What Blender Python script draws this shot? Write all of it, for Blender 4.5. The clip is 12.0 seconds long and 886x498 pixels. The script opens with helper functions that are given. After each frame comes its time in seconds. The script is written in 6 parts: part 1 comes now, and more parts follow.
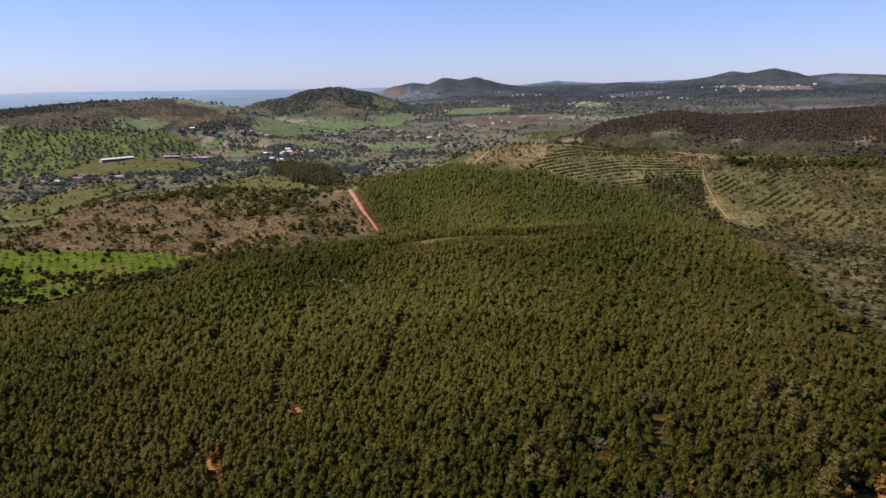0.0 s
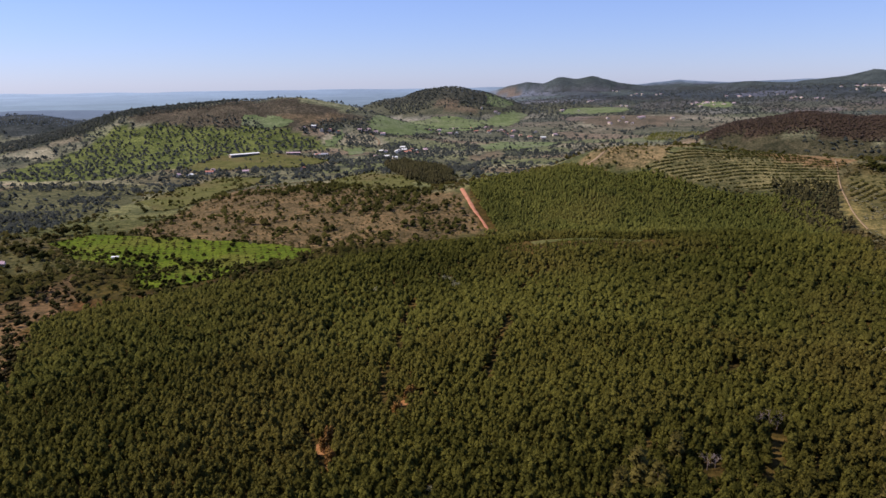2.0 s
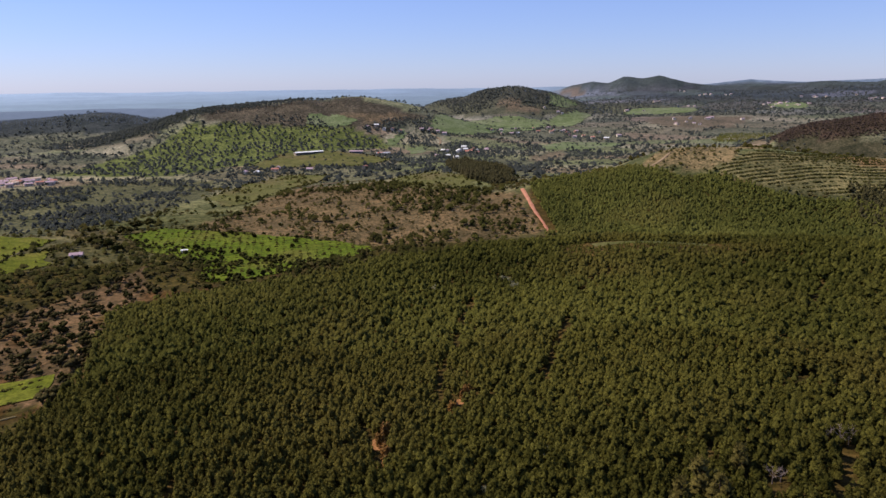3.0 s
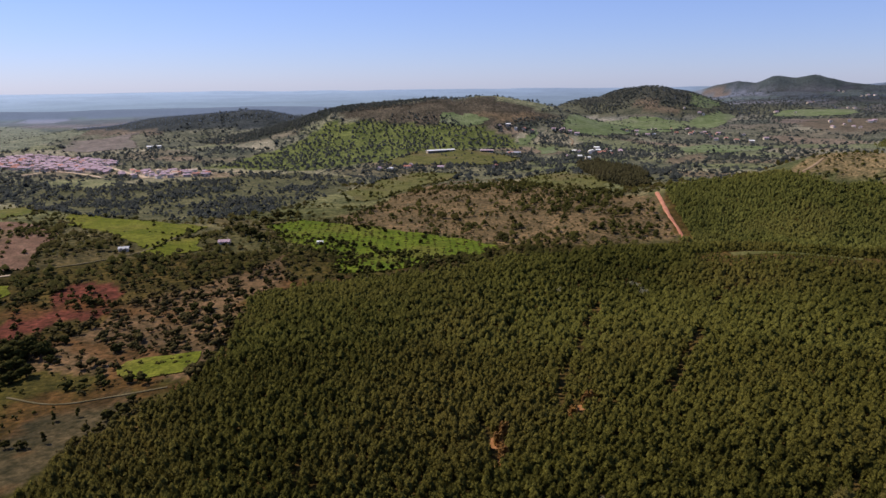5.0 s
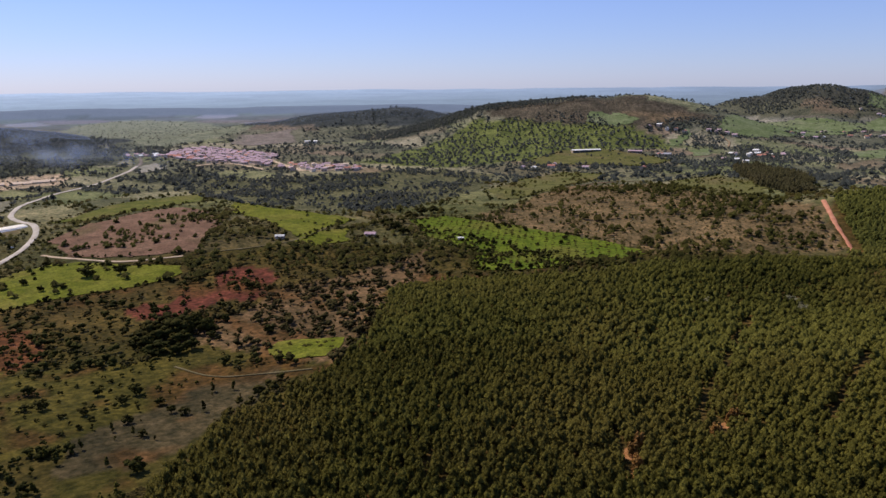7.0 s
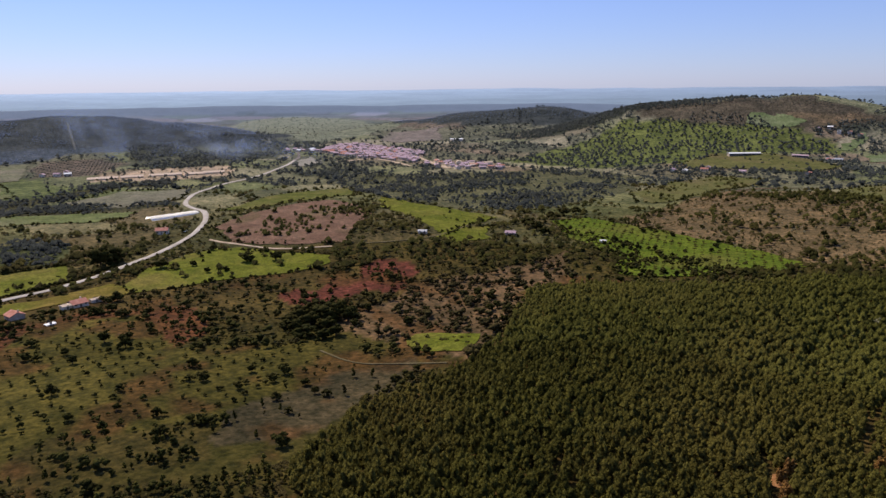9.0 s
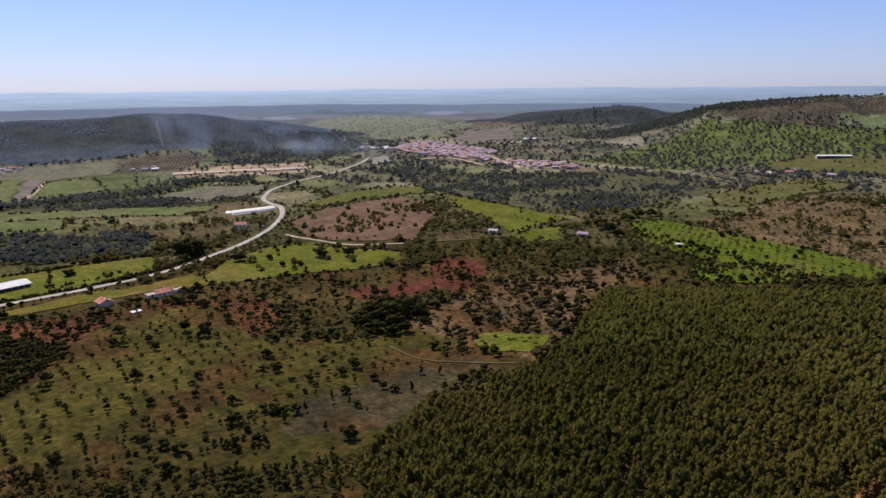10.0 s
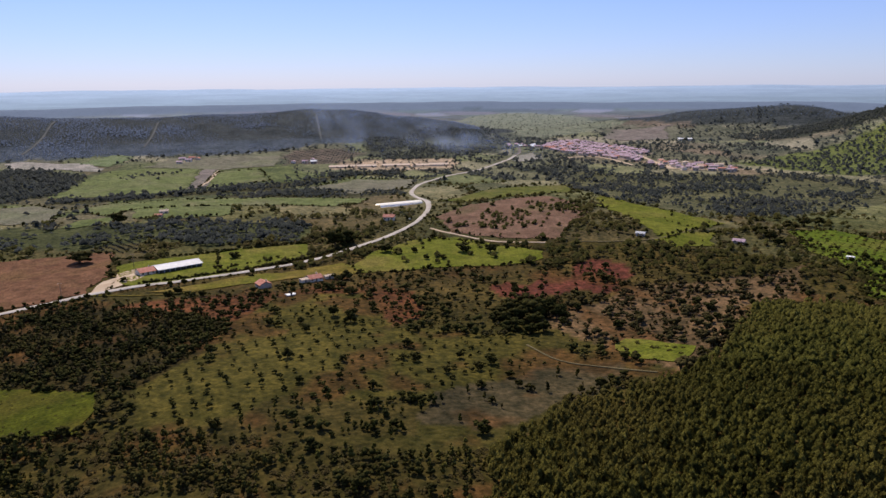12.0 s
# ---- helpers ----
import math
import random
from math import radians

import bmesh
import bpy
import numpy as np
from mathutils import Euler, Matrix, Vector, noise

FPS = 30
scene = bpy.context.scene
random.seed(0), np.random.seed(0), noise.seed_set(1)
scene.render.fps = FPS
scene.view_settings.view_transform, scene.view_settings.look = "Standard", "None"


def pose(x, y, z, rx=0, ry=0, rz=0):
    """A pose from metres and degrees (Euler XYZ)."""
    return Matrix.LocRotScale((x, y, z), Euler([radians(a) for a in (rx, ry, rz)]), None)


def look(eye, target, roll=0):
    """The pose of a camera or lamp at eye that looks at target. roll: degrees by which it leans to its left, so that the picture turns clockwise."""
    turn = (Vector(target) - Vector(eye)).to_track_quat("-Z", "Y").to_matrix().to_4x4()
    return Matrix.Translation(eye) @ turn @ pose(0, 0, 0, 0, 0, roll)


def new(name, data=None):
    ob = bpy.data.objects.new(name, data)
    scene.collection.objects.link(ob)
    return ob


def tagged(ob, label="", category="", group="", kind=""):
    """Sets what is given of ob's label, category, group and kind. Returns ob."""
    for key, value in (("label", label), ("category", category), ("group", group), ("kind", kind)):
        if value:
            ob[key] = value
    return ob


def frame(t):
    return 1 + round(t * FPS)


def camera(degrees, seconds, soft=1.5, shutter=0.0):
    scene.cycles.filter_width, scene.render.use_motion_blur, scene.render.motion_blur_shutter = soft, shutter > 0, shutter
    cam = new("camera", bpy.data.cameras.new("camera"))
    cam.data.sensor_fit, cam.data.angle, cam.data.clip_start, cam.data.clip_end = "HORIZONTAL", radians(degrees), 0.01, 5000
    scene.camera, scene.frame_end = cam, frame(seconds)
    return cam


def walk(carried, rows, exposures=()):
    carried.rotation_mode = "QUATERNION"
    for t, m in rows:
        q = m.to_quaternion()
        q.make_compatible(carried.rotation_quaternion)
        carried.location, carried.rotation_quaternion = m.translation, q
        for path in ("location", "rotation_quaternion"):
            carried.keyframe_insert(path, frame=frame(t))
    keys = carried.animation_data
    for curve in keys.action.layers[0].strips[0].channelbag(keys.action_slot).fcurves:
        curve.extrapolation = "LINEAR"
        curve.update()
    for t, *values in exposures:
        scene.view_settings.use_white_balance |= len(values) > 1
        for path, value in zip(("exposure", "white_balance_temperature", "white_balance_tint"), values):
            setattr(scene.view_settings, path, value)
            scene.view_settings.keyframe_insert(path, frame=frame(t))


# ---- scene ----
cam = camera(64.46, 12.0, soft=1.5)
EYE = 110.0
# Seconds, degrees turned to the left, degrees looked up, degrees leaned.
TURNS = [
    (0.0, 0.0, -13.3, 0.6), (0.5, 2.16, -13.29, 0.64), (1.0, 4.32, -13.27, 0.68), (1.5, 6.66, -13.26, 0.71), (2.0, 9.11, -13.25, 0.69),
    (2.5, 11.59, -13.24, 0.68), (3.0, 14.07, -13.23, 0.64), (5.0, 24.64, -13.17, 0.57), (5.5, 27.56, -13.18, 0.57), (6.0, 30.48, -13.2, 0.58),
    (6.5, 33.37, -13.21, 0.57), (7.0, 36.29, -13.18, 0.54), (9.0, 47.96, -13.16, 0.49), (9.5, 50.9, -13.18, 0.49), (10.0, 53.83, -13.19, 0.48),
    (10.5, 56.8, -13.21, 0.46), (11.0, 59.76, -13.24, 0.47), (11.5, 62.72, -13.28, 0.46), (12.0, 65.7, -13.3, 0.46),
]
walk(cam, [(t, pose(0, 0, EYE, 90 + up, lean, turn)) for t, turn, up, lean in TURNS], [(0.0, 0.40), (3.0, 0.29), (5.5, 0.20), (9.0, 0.17), (12.0, 0.19)])

# ---- daylight ----
SUN_LEFT, SUN_UP = 88.0, 48.0
sky_world = bpy.data.worlds.new("daylight")
scene.world = sky_world
sky_world.use_nodes = True
wn = sky_world.node_tree.nodes
sky = wn.new("ShaderNodeTexSky")
sky.sky_type, sky.sun_disc = "NISHITA", False
sky.sun_elevation, sky.sun_rotation = radians(SUN_UP), radians(360 - SUN_LEFT)
sky.altitude, sky.air_density, sky.dust_density, sky.ozone_density = 300, 1.0, 0.2, 1.5
wn["Background"].inputs["Strength"].default_value = 0.076
clear = wn.new("ShaderNodeMix")
clear.data_type, clear.blend_type = "RGBA", "MULTIPLY"
clear.inputs[0].default_value, clear.inputs[7].default_value = 1.0, (0.865, 0.955, 1.53, 1)
sky_world.node_tree.links.new(sky.outputs["Color"], clear.inputs[6])
veil = wn.new("ShaderNodeMix")
veil.data_type = "RGBA"
veil.inputs[0].default_value, veil.inputs[7].default_value = 0.26, (4.0, 5.5, 10.0, 1)
sky_world.node_tree.links.new(clear.outputs[2], veil.inputs[6])
sky_world.node_tree.links.new(veil.outputs[2], wn["Background"].inputs["Color"])

sun = new("sun", bpy.data.lights.new("sun", "SUN"))
sun.data.energy, sun.data.angle, sun.data.color = 4.8, radians(0.6), (1.0, 0.875, 0.745)
sun_way = Vector((-math.sin(radians(SUN_LEFT)) * math.cos(radians(SUN_UP)), math.cos(radians(SUN_LEFT)) * math.cos(radians(SUN_UP)), math.sin(radians(SUN_UP))))
sun.matrix_world = look(sun_way * 600, (0, 0, 0))


# ---- plan: outlines of fields, woods and ways, in metres ----
AREAS = {
    "pine_wood": [(-122, 57), (-133, 74), (-149, 79), (-163, 100), (-169, 118), (-169, 139), (-175, 177), (-199, 219), (-232, 267), (-224, 285), (-209, 305), (-177, 311), (-141, 333), (-128, 367), (-88, 383), (-44, 474), (-83, 624), (-49, 654), (10, 686), (51, 648), (82, 645), (108, 617), (142, 590), (173, 582), (190, 560), (196, 514), (154, 368), (155, 314), (147, 276), (147, 251), (150, 228), (170, 150), (110, 60), (-60, 30)],
    "bright_field": [(-352, 440), (-346, 474), (-287, 468), (-236, 468), (-195, 458), (-157, 436), (-167, 407), (-186, 367), (-200, 350), (-229, 343), (-245, 373), (-277, 388), (-311, 398)],
    "barn_meadow": [(-507, 898), (-499, 990), (-453, 1039), (-381, 1026), (-328, 990), (-342, 900), (-404, 889), (-468, 859)],
    "mid_meadow_a": [(-401, 616), (-408, 719), (-403, 798), (-342, 800), (-332, 746), (-340, 674), (-333, 582), (-356, 562)],
    "mid_meadow_b": [(-253, 765), (-227, 850), (-155, 763), (-144, 701), (-176, 642), (-222, 680)],
    "strip_field": [(-531, 392), (-497, 407), (-440, 406), (-391, 408), (-381, 373), (-373, 338), (-376, 325), (-420, 348), (-496, 376)],
    "strip_field_b": [(-363, 323), (-372, 353), (-370, 382), (-336, 351), (-343, 324)],
    "brown_field": [(-523, 226), (-554, 271), (-555, 317), (-548, 349), (-505, 357), (-458, 330), (-399, 268), (-413, 243), (-468, 215)],
    "road_field": [(-405, 117), (-436, 144), (-458, 179), (-457, 200), (-416, 220), (-375, 246), (-362, 235), (-367, 202), (-379, 162), (-386, 121)],
    "ochre_field": [(-392, 1), (-399, 45), (-406, 85), (-417, 117), (-388, 119), (-385, 94), (-383, 58), (-384, 23)],
    "west_field": [(-483, 50), (-484, 81), (-482, 114), (-453, 107), (-439, 69), (-429, 43)],
    "patch_field": [(-224, 180), (-227, 189), (-214, 196), (-198, 202), (-190, 190), (-189, 180), (-202, 175), (-216, 176)],
    "low_field": [(-276, -55), (-261, -36), (-242, -16), (-224, -16), (-213, -21), (-222, -47)],
    "plough_field": [(-519, -98), (-517, -47), (-514, -13), (-444, -16), (-407, -26), (-390, -77)],
    "shed_field": [(-427, -13), (-469, -7), (-483, 46), (-482, 113), (-444, 105), (-420, 61), (-413, 32), (-411, -4)],
    "hay_field": [(-1381, 605), (-2094, 1038), (-2117, 1199), (-1943, 1309), (-1346, 1130), (-1303, 1015), (-1258, 864), (-1178, 743), (-1237, 701), (-1384, 713)],
    "top_field": [(-589, 259), (-636, 343), (-635, 433), (-557, 393), (-571, 326), (-568, 283)],
    "cone_field_a": [(-355, 1303), (-390, 1826), (-275, 1858), (-183, 1863), (-215, 1454), (-281, 1314), (-326, 1276)],
    "cone_field_b": [(-193, 1849), (-141, 1944), (-94, 1918), (-126, 1728)],
    "far_green": [(20, 2143), (122, 2210), (206, 2224), (193, 2049), (81, 2016), (20, 2038)],
    "town_field": [(1037, 2599), (1106, 2668), (1215, 2600), (1315, 2545), (1277, 2440), (1148, 2470)],
    "far_green_b": [(406, 2250), (450, 2395), (515, 2265), (497, 2146), (430, 2107)],
    "hill_strip": [(1619, 2836), (1726, 2801), (1692, 2743), (1606, 2773)],
    "cone_bare": [(-347, 1974), (-304, 1951), (-240, 1939), (-175, 1941), (-238, 1924), (-298, 1911), (-336, 1935)],
    "belt_a": [(-644, -108), (-615, -43), (-621, -2), (-610, 50), (-574, 99), (-548, 126), (-489, 113), (-508, 87), (-506, 47), (-549, 12), (-543, -18), (-525, -32), (-565, -97)],
    "belt_b": [(-788, -72), (-782, 38), (-792, 97), (-796, 146), (-830, 207), (-879, 279), (-859, 335), (-827, 322), (-832, 264), (-784, 195), (-757, 139), (-751, 91), (-747, 36), (-759, -69)],
    "belt_c": [(-735, 78), (-737, 118), (-756, 163), (-711, 225), (-684, 263), (-652, 251), (-670, 212), (-704, 151), (-708, 113), (-713, 76)],
    "foot_scrub": [(120, 800), (130, 940), (195, 985), (249, 954), (341, 913), (421, 854), (560, 740), (680, 640), (520, 620), (400, 720), (260, 770)],
    "saddle_green": [(-190, 1984), (-186, 2034), (-175, 2733), (-115, 2044), (-144, 1990)],
    "tan_slope": [(-273, 2969), (-248, 2990), (-159, 2943), (-150, 2882), (-200, 2860)],
    "pink_plain": [(54, 1794), (106, 1954), (227, 1932), (311, 1885), (241, 1701), (130, 1667)],
    "hill_green": [(-560, 1199), (-562, 1241), (-501, 1251), (-468, 1234), (-482, 1201), (-531, 1193)],
    "pale_strip": [(-137, 1274), (-92, 1356), (-7, 1375), (-6, 1275), (-83, 1226), (-132, 1228)],
    "saddle_field": [(-156, 1763), (-138, 1901), (-119, 1973), (-81, 1980), (-107, 1750)],
    "bare_farm": [(-138, 1047), (-125, 1156), (-91, 1198), (-81, 1066), (-110, 1020)],
    "spur_field": [(-396, 1240), (-397, 1195), (-396, 1152), (-377, 1159), (-378, 1226)],
    "gap_field": [(-347, 1112), (-326, 1158), (-306, 1084), (-325, 1062)],
    "dry_meadow": [(270, 640), (300, 690), (360, 720), (400, 700), (360, 640), (320, 612)],
    "red_soil": [(-329, 176), (-331, 189), (-321, 200), (-335, 218), (-325, 226), (-345, 245), (-347, 262), (-336, 273), (-310, 259), (-295, 238), (-292, 221), (-305, 215), (-301, 196), (-302, 177), (-313, 171)],
    "red_scrub": [(-373, -15), (-371, 14), (-358, 54), (-366, 89), (-338, 131), (-291, 119), (-273, 90), (-295, 51), (-254, 27), (-236, 1), (-251, -4), (-286, 15)],
    "pale_bank": [(212, 566), (219, 559), (228, 537), (238, 518), (230, 490), (212, 492), (207, 517)],
    "crest_trees": [(258, 618), (283, 606), (308, 598), (321, 599), (338, 590), (362, 577), (375, 595), (330, 625), (290, 640), (262, 632)],
    "ridge_skirt": [(-1209, 388), (-1199, 455), (-1265, 496), (-1281, 551), (-1276, 649), (-1150, 658), (-973, 528), (-1008, 512), (-959, 447), (-959, 391), (-987, 349), (-1070, 354)],
    "slope_foot": [(-214, -22), (-204, -1), (-203, 18), (-207, 33), (-206, 52), (-202, 72), (-190, 84), (-184, 73), (-172, 62), (-180, 38), (-198, 6)],
    "grey_patch": [(-186, 66), (-203, 86), (-212, 122), (-204, 165), (-187, 154), (-180, 121), (-164, 87), (-177, 75)],
    "young_grass": [(-196, -12), (-238, -3), (-285, 22), (-315, 42), (-338, 60), (-348, 84), (-338, 104), (-301, 100), (-272, 102), (-248, 143), (-215, 149), (-203, 86), (-186, 66), (-200, 47), (-194, 19)],
    "brown_scrub": [(-331, 486), (-327, 556), (-326, 687), (-265, 750), (-86, 626), (-51, 506), (-106, 462), (-155, 442), (-211, 464), (-289, 471)],
    "mixed_brown": [(-238, 167), (-277, 174), (-294, 245), (-277, 322), (-295, 371), (-243, 322), (-238, 268), (-197, 215), (-177, 175)],
    "dark_wood": [(-381, -71), (-386, -18), (-331, 19), (-312, 34), (-262, 13), (-239, -4), (-224, -13), (-247, -16), (-280, -56)],
    "dark_bottom": [(-184, -41), (-218, -46), (-213, -21), (-202, 4), (-180, 32), (-162, 59), (-154, 82), (-142, 79), (-130, 60)],
    "right_scrub": [(200, 500), (158, 349), (165, 312), (155, 256), (158, 228), (300, 300), (450, 560), (400, 640), (235, 640), (217, 568)],
    "terrace": [(78, 655), (120, 690), (190, 700), (240, 645), (213, 581), (167, 594), (110, 627)],
    "terrace_b": [(232, 610), (254, 611), (271, 600), (287, 578), (288, 540), (292, 505), (288, 477), (272, 467), (263, 492), (252, 518), (238, 523), (219, 562)],
    "bare_top": [(21, 680), (45, 735), (100, 745), (140, 715), (100, 690), (83, 659), (62, 654)],
    "bare_top_b": [(175, 690), (240, 690), (265, 660), (244, 636), (226, 628)],
    "brown_hill_wood": [(195, 985), (249, 954), (341, 913), (421, 854), (560, 740), (800, 760), (640, 930), (480, 1010), (330, 1050), (240, 1060), (190, 1040)],
    "barn_hill_trees": [(-702, 743), (-761, 988), (-767, 1158), (-571, 1228), (-421, 1189), (-376, 1120), (-494, 1021), (-508, 897), (-564, 779)],
    "barn_hill_top": [(-777, 1173), (-766, 1264), (-617, 1301), (-526, 1348), (-457, 1352), (-367, 1358), (-418, 1240), (-495, 1212), (-630, 1158)],
    "olive_dark": [(-648, 428), (-718, 508), (-642, 630), (-567, 764), (-470, 744), (-411, 632), (-394, 493), (-422, 416), (-546, 399)],
    "village": [(-1032, 646), (-1122, 739), (-1113, 790), (-1030, 770), (-976, 775), (-884, 751), (-794, 663), (-859, 641), (-945, 639)],
    "village_b": [(-910, 246), (-963, 273), (-985, 366), (-957, 446), (-860, 401), (-875, 325)],
    "pine_stand": [(-239, 963), (-216, 1003), (-151, 917), (-121, 810), (-106, 729), (-124, 715), (-163, 755), (-204, 847)],
    "grey_stand": [(177, 608), (198, 604), (214, 590), (207, 559), (203, 502), (181, 502), (167, 543), (169, 582)],
    "pink_slope": [(-544, 1276), (-489, 1278), (-431, 1304), (-405, 1330), (-395, 1290), (-461, 1250), (-515, 1256)],
    "left_wood": [(-1081, -171), (-1069, -112), (-998, -49), (-895, -57), (-818, -74), (-777, -127)],
    "orchard": [(-523, -29), (-549, -14), (-559, 13), (-517, 6), (-503, -12)],
    "orchard_b": [(-991, 200), (-1144, 241), (-1136, 324), (-1079, 344), (-963, 273)],
    "pale_far_strip": [(-1139, -159), (-1145, -118), (-1118, -60), (-1048, -24), (-1024, -30), (-1061, -85), (-1089, -153)],
    "green_far_corner": [(-1118, -60), (-1182, -17), (-1168, 10), (-1115, -6), (-1065, -24)],
    "far_green_plain": [(-818, -73), (-879, -56), (-959, -48), (-1021, -23), (-1034, 11), (-1005, 66), (-998, 87), (-790, 46), (-790, 11), (-803, -42)],
    "far_plough": [(-805, 50), (-991, 92), (-976, 112), (-809, 69)],
    "far_green_strip": [(-806, 71), (-956, 111), (-955, 162), (-824, 152), (-806, 111), (-784, 84)],
    "far_brown": [(-1041, 18), (-1131, 60), (-1119, 140), (-1133, 203), (-1135, 234), (-966, 191), (-981, 114)],
    "tan_mid": [(-761, 189), (-803, 241), (-773, 315), (-696, 272), (-691, 219), (-741, 184)],
    "dull_mid": [(-705, -52), (-738, -15), (-713, 76), (-699, 173), (-659, 214), (-633, 200), (-655, 119), (-669, 86), (-682, 32), (-681, 4), (-653, -19)],
    "brown_left": [(-747, -118), (-757, -83), (-705, -56), (-646, -60), (-642, -88), (-650, -105)],
    "mid_green_a": [(-623, -51), (-647, -36), (-650, -18), (-625, -16), (-617, -47)],
    "mid_green_b": [(-635, -5), (-682, 8), (-682, 32), (-669, 86), (-625, 76), (-625, 29)],
    "village_tail": [(-801, 687), (-752, 694), (-665, 708), (-634, 676), (-685, 633), (-750, 643)],
    "pale_lot": [(-945, 548), (-968, 601), (-888, 559), (-862, 507)],
    "ridge_foot_field": [(-1148, 855), (-1246, 974), (-1191, 1080), (-1033, 953), (-1083, 859)],
    "ridge_wood_area": [(-1140, -179), (-1152, -119), (-1171, -55), (-1182, -1), (-1160, 62), (-1149, 188), (-1165, 246), (-1185, 336), (-1175, 370), (-1200, 439), (-1243, 532), (-1300, 670), (-1420, 720), (-1560, 520), (-1640, 300), (-1690, 0), (-1680, -300), (-1300, -380)],
    "cone_dark": [(-520, 1985), (-457, 1993), (-400, 2050), (-330, 2070), (-335, 1985), (-372, 1892), (-450, 1900)],
    "green_back": [(157, 1429), (205, 1558), (305, 1542), (285, 1390), (221, 1364), (159, 1355)],
    "shed_yard": [(-409, -17), (-431, -12), (-446, -8), (-452, 3), (-431, 6), (-422, -4), (-412, -12)],
    "tan_strip": [(-252, 168), (-257, 176), (-246, 184), (-233, 191), (-216, 198), (-213, 193), (-226, 186), (-238, 178)],
    "spur_wood": [(-910, 1035), (-872, 1043), (-854, 1102), (-813, 1122), (-799, 1187), (-760, 1225), (-700, 1270), (-690, 1300), (-760, 1290), (-850, 1240), (-940, 1130)],
    "crest_wood": [(-646, 1279), (-652, 1340), (-589, 1345), (-522, 1385), (-495, 1360), (-458, 1318), (-515, 1290), (-584, 1293)],
    "valley_wood": [(-460, 1257), (-408, 1301), (-374, 1377), (-350, 1400), (-347, 1316), (-324, 1268), (-210, 1415), (-133, 1236), (-118, 894), (-195, 986), (-239, 963), (-285, 897), (-381, 1084), (-442, 1206)],
    "open_plain": [(-1093, -189), (-1123, -15), (-967, 268), (-728, 282), (-662, 211), (-711, 104), (-623, 8), (-649, -119)],
}
WAYS = {
    "tail_lane": [(-709, 636), (-668, 664), (-635, 734)],
    "village_street": [(-865, 719), (-764, 670), (-696, 639)],
    "village_lane": [(-881, 581), (-876, 643), (-816, 639), (-761, 625)],
    "hutroad": [(-388, 270), (-374, 294), (-367, 317), (-370, 341), (-382, 372)],
    "crest": [(-13, 390), (5, 396), (30, 399), (48, 396)],
    "road": [(-387, -77), (-389, -63), (-396, -44), (-406, -22), (-409, 4), (-410, 31), (-416, 64), (-430, 105), (-461, 146), (-492, 183), (-520, 211), (-557, 236), (-599, 253), (-630, 255), (-670, 266), (-731, 304), (-779, 365), (-824, 427), (-878, 491), (-945, 548)],
    "farm": [(-488, 209), (-459, 215), (-421, 227), (-395, 254)],
    "redtrack": [(-48, 505), (-56, 532), (-66, 562), (-76, 597), (-85, 629)],
    "valleylane": [(-345, 1270), (-329, 1251), (-313, 1227), (-306, 1191)],
    "palepath": [(211, 510), (213, 540), (217, 568), (221, 593), (231, 630), (237, 653)],
    "drive": [(-406, -22), (-429, -16), (-438, -5), (-443, 3)],
    "shedtrack": [(-405, -29), (-381, 15), (-384, 50)],
    "redpath": [(-317, 649), (-323, 710), (-303, 744), (-270, 767)],
    "path2": [(-238, 145), (-216, 147), (-202, 156), (-185, 168)],
    "ridgeA": [(-1434, -107), (-1303, -118), (-1193, -137)],
    "ridgeB": [(-1425, 62), (-1324, 47), (-1241, 29)],
    "ridgeC": [(-1385, 351), (-1215, 315)],
    "baretrack": [(26, 675), (37, 685), (45, 699)],
    "pathR": [(-969, 111), (-870, 89), (-812, 71)],
    "villagest": [(-1106, 648), (-987, 580), (-945, 548)],
}

# Thin lanes through the pines.
LANES = [
    [(-23, 290), (-17, 309), (-7, 334), (6, 346)],
    [(-53, 197), (-58, 229), (-62, 279), (-62, 306)],
    [(76, 301), (89, 326), (94, 335)],
    [(-21, 215), (-18, 245), (-16, 272)],
    [(48, 149), (54, 160), (59, 172)],
    [(-71, 183), (-65, 172), (-57, 160)],
    [(-48, 190), (-46, 198), (-44, 206)],
]

# ---- the lie of the land ----
def vnoise(x, y, size, seed=0):
    """Smooth value noise in -1..1 on a lattice of the given size in metres."""
    gx, gy = np.asarray(x, float) / size, np.asarray(y, float) / size
    ix, iy = np.floor(gx).astype(np.int64), np.floor(gy).astype(np.int64)
    fx, fy = gx - ix, gy - iy
    fx, fy = fx * fx * (3 - 2 * fx), fy * fy * (3 - 2 * fy)

    def lattice(a, b):
        v = (a * 374761393 + b * 668265263 + seed * 974711) & 0x7FFFFFFF
        v = ((v ^ (v >> 13)) * 1274126177) & 0x7FFFFFFF
        return ((v ^ (v >> 16)) & 0xFFFF) / 32767.5 - 1

    top = lattice(ix, iy) * (1 - fx) + lattice(ix + 1, iy) * fx
    low = lattice(ix, iy + 1) * (1 - fx) + lattice(ix + 1, iy + 1) * fx
    return top * (1 - fy) + low * fy


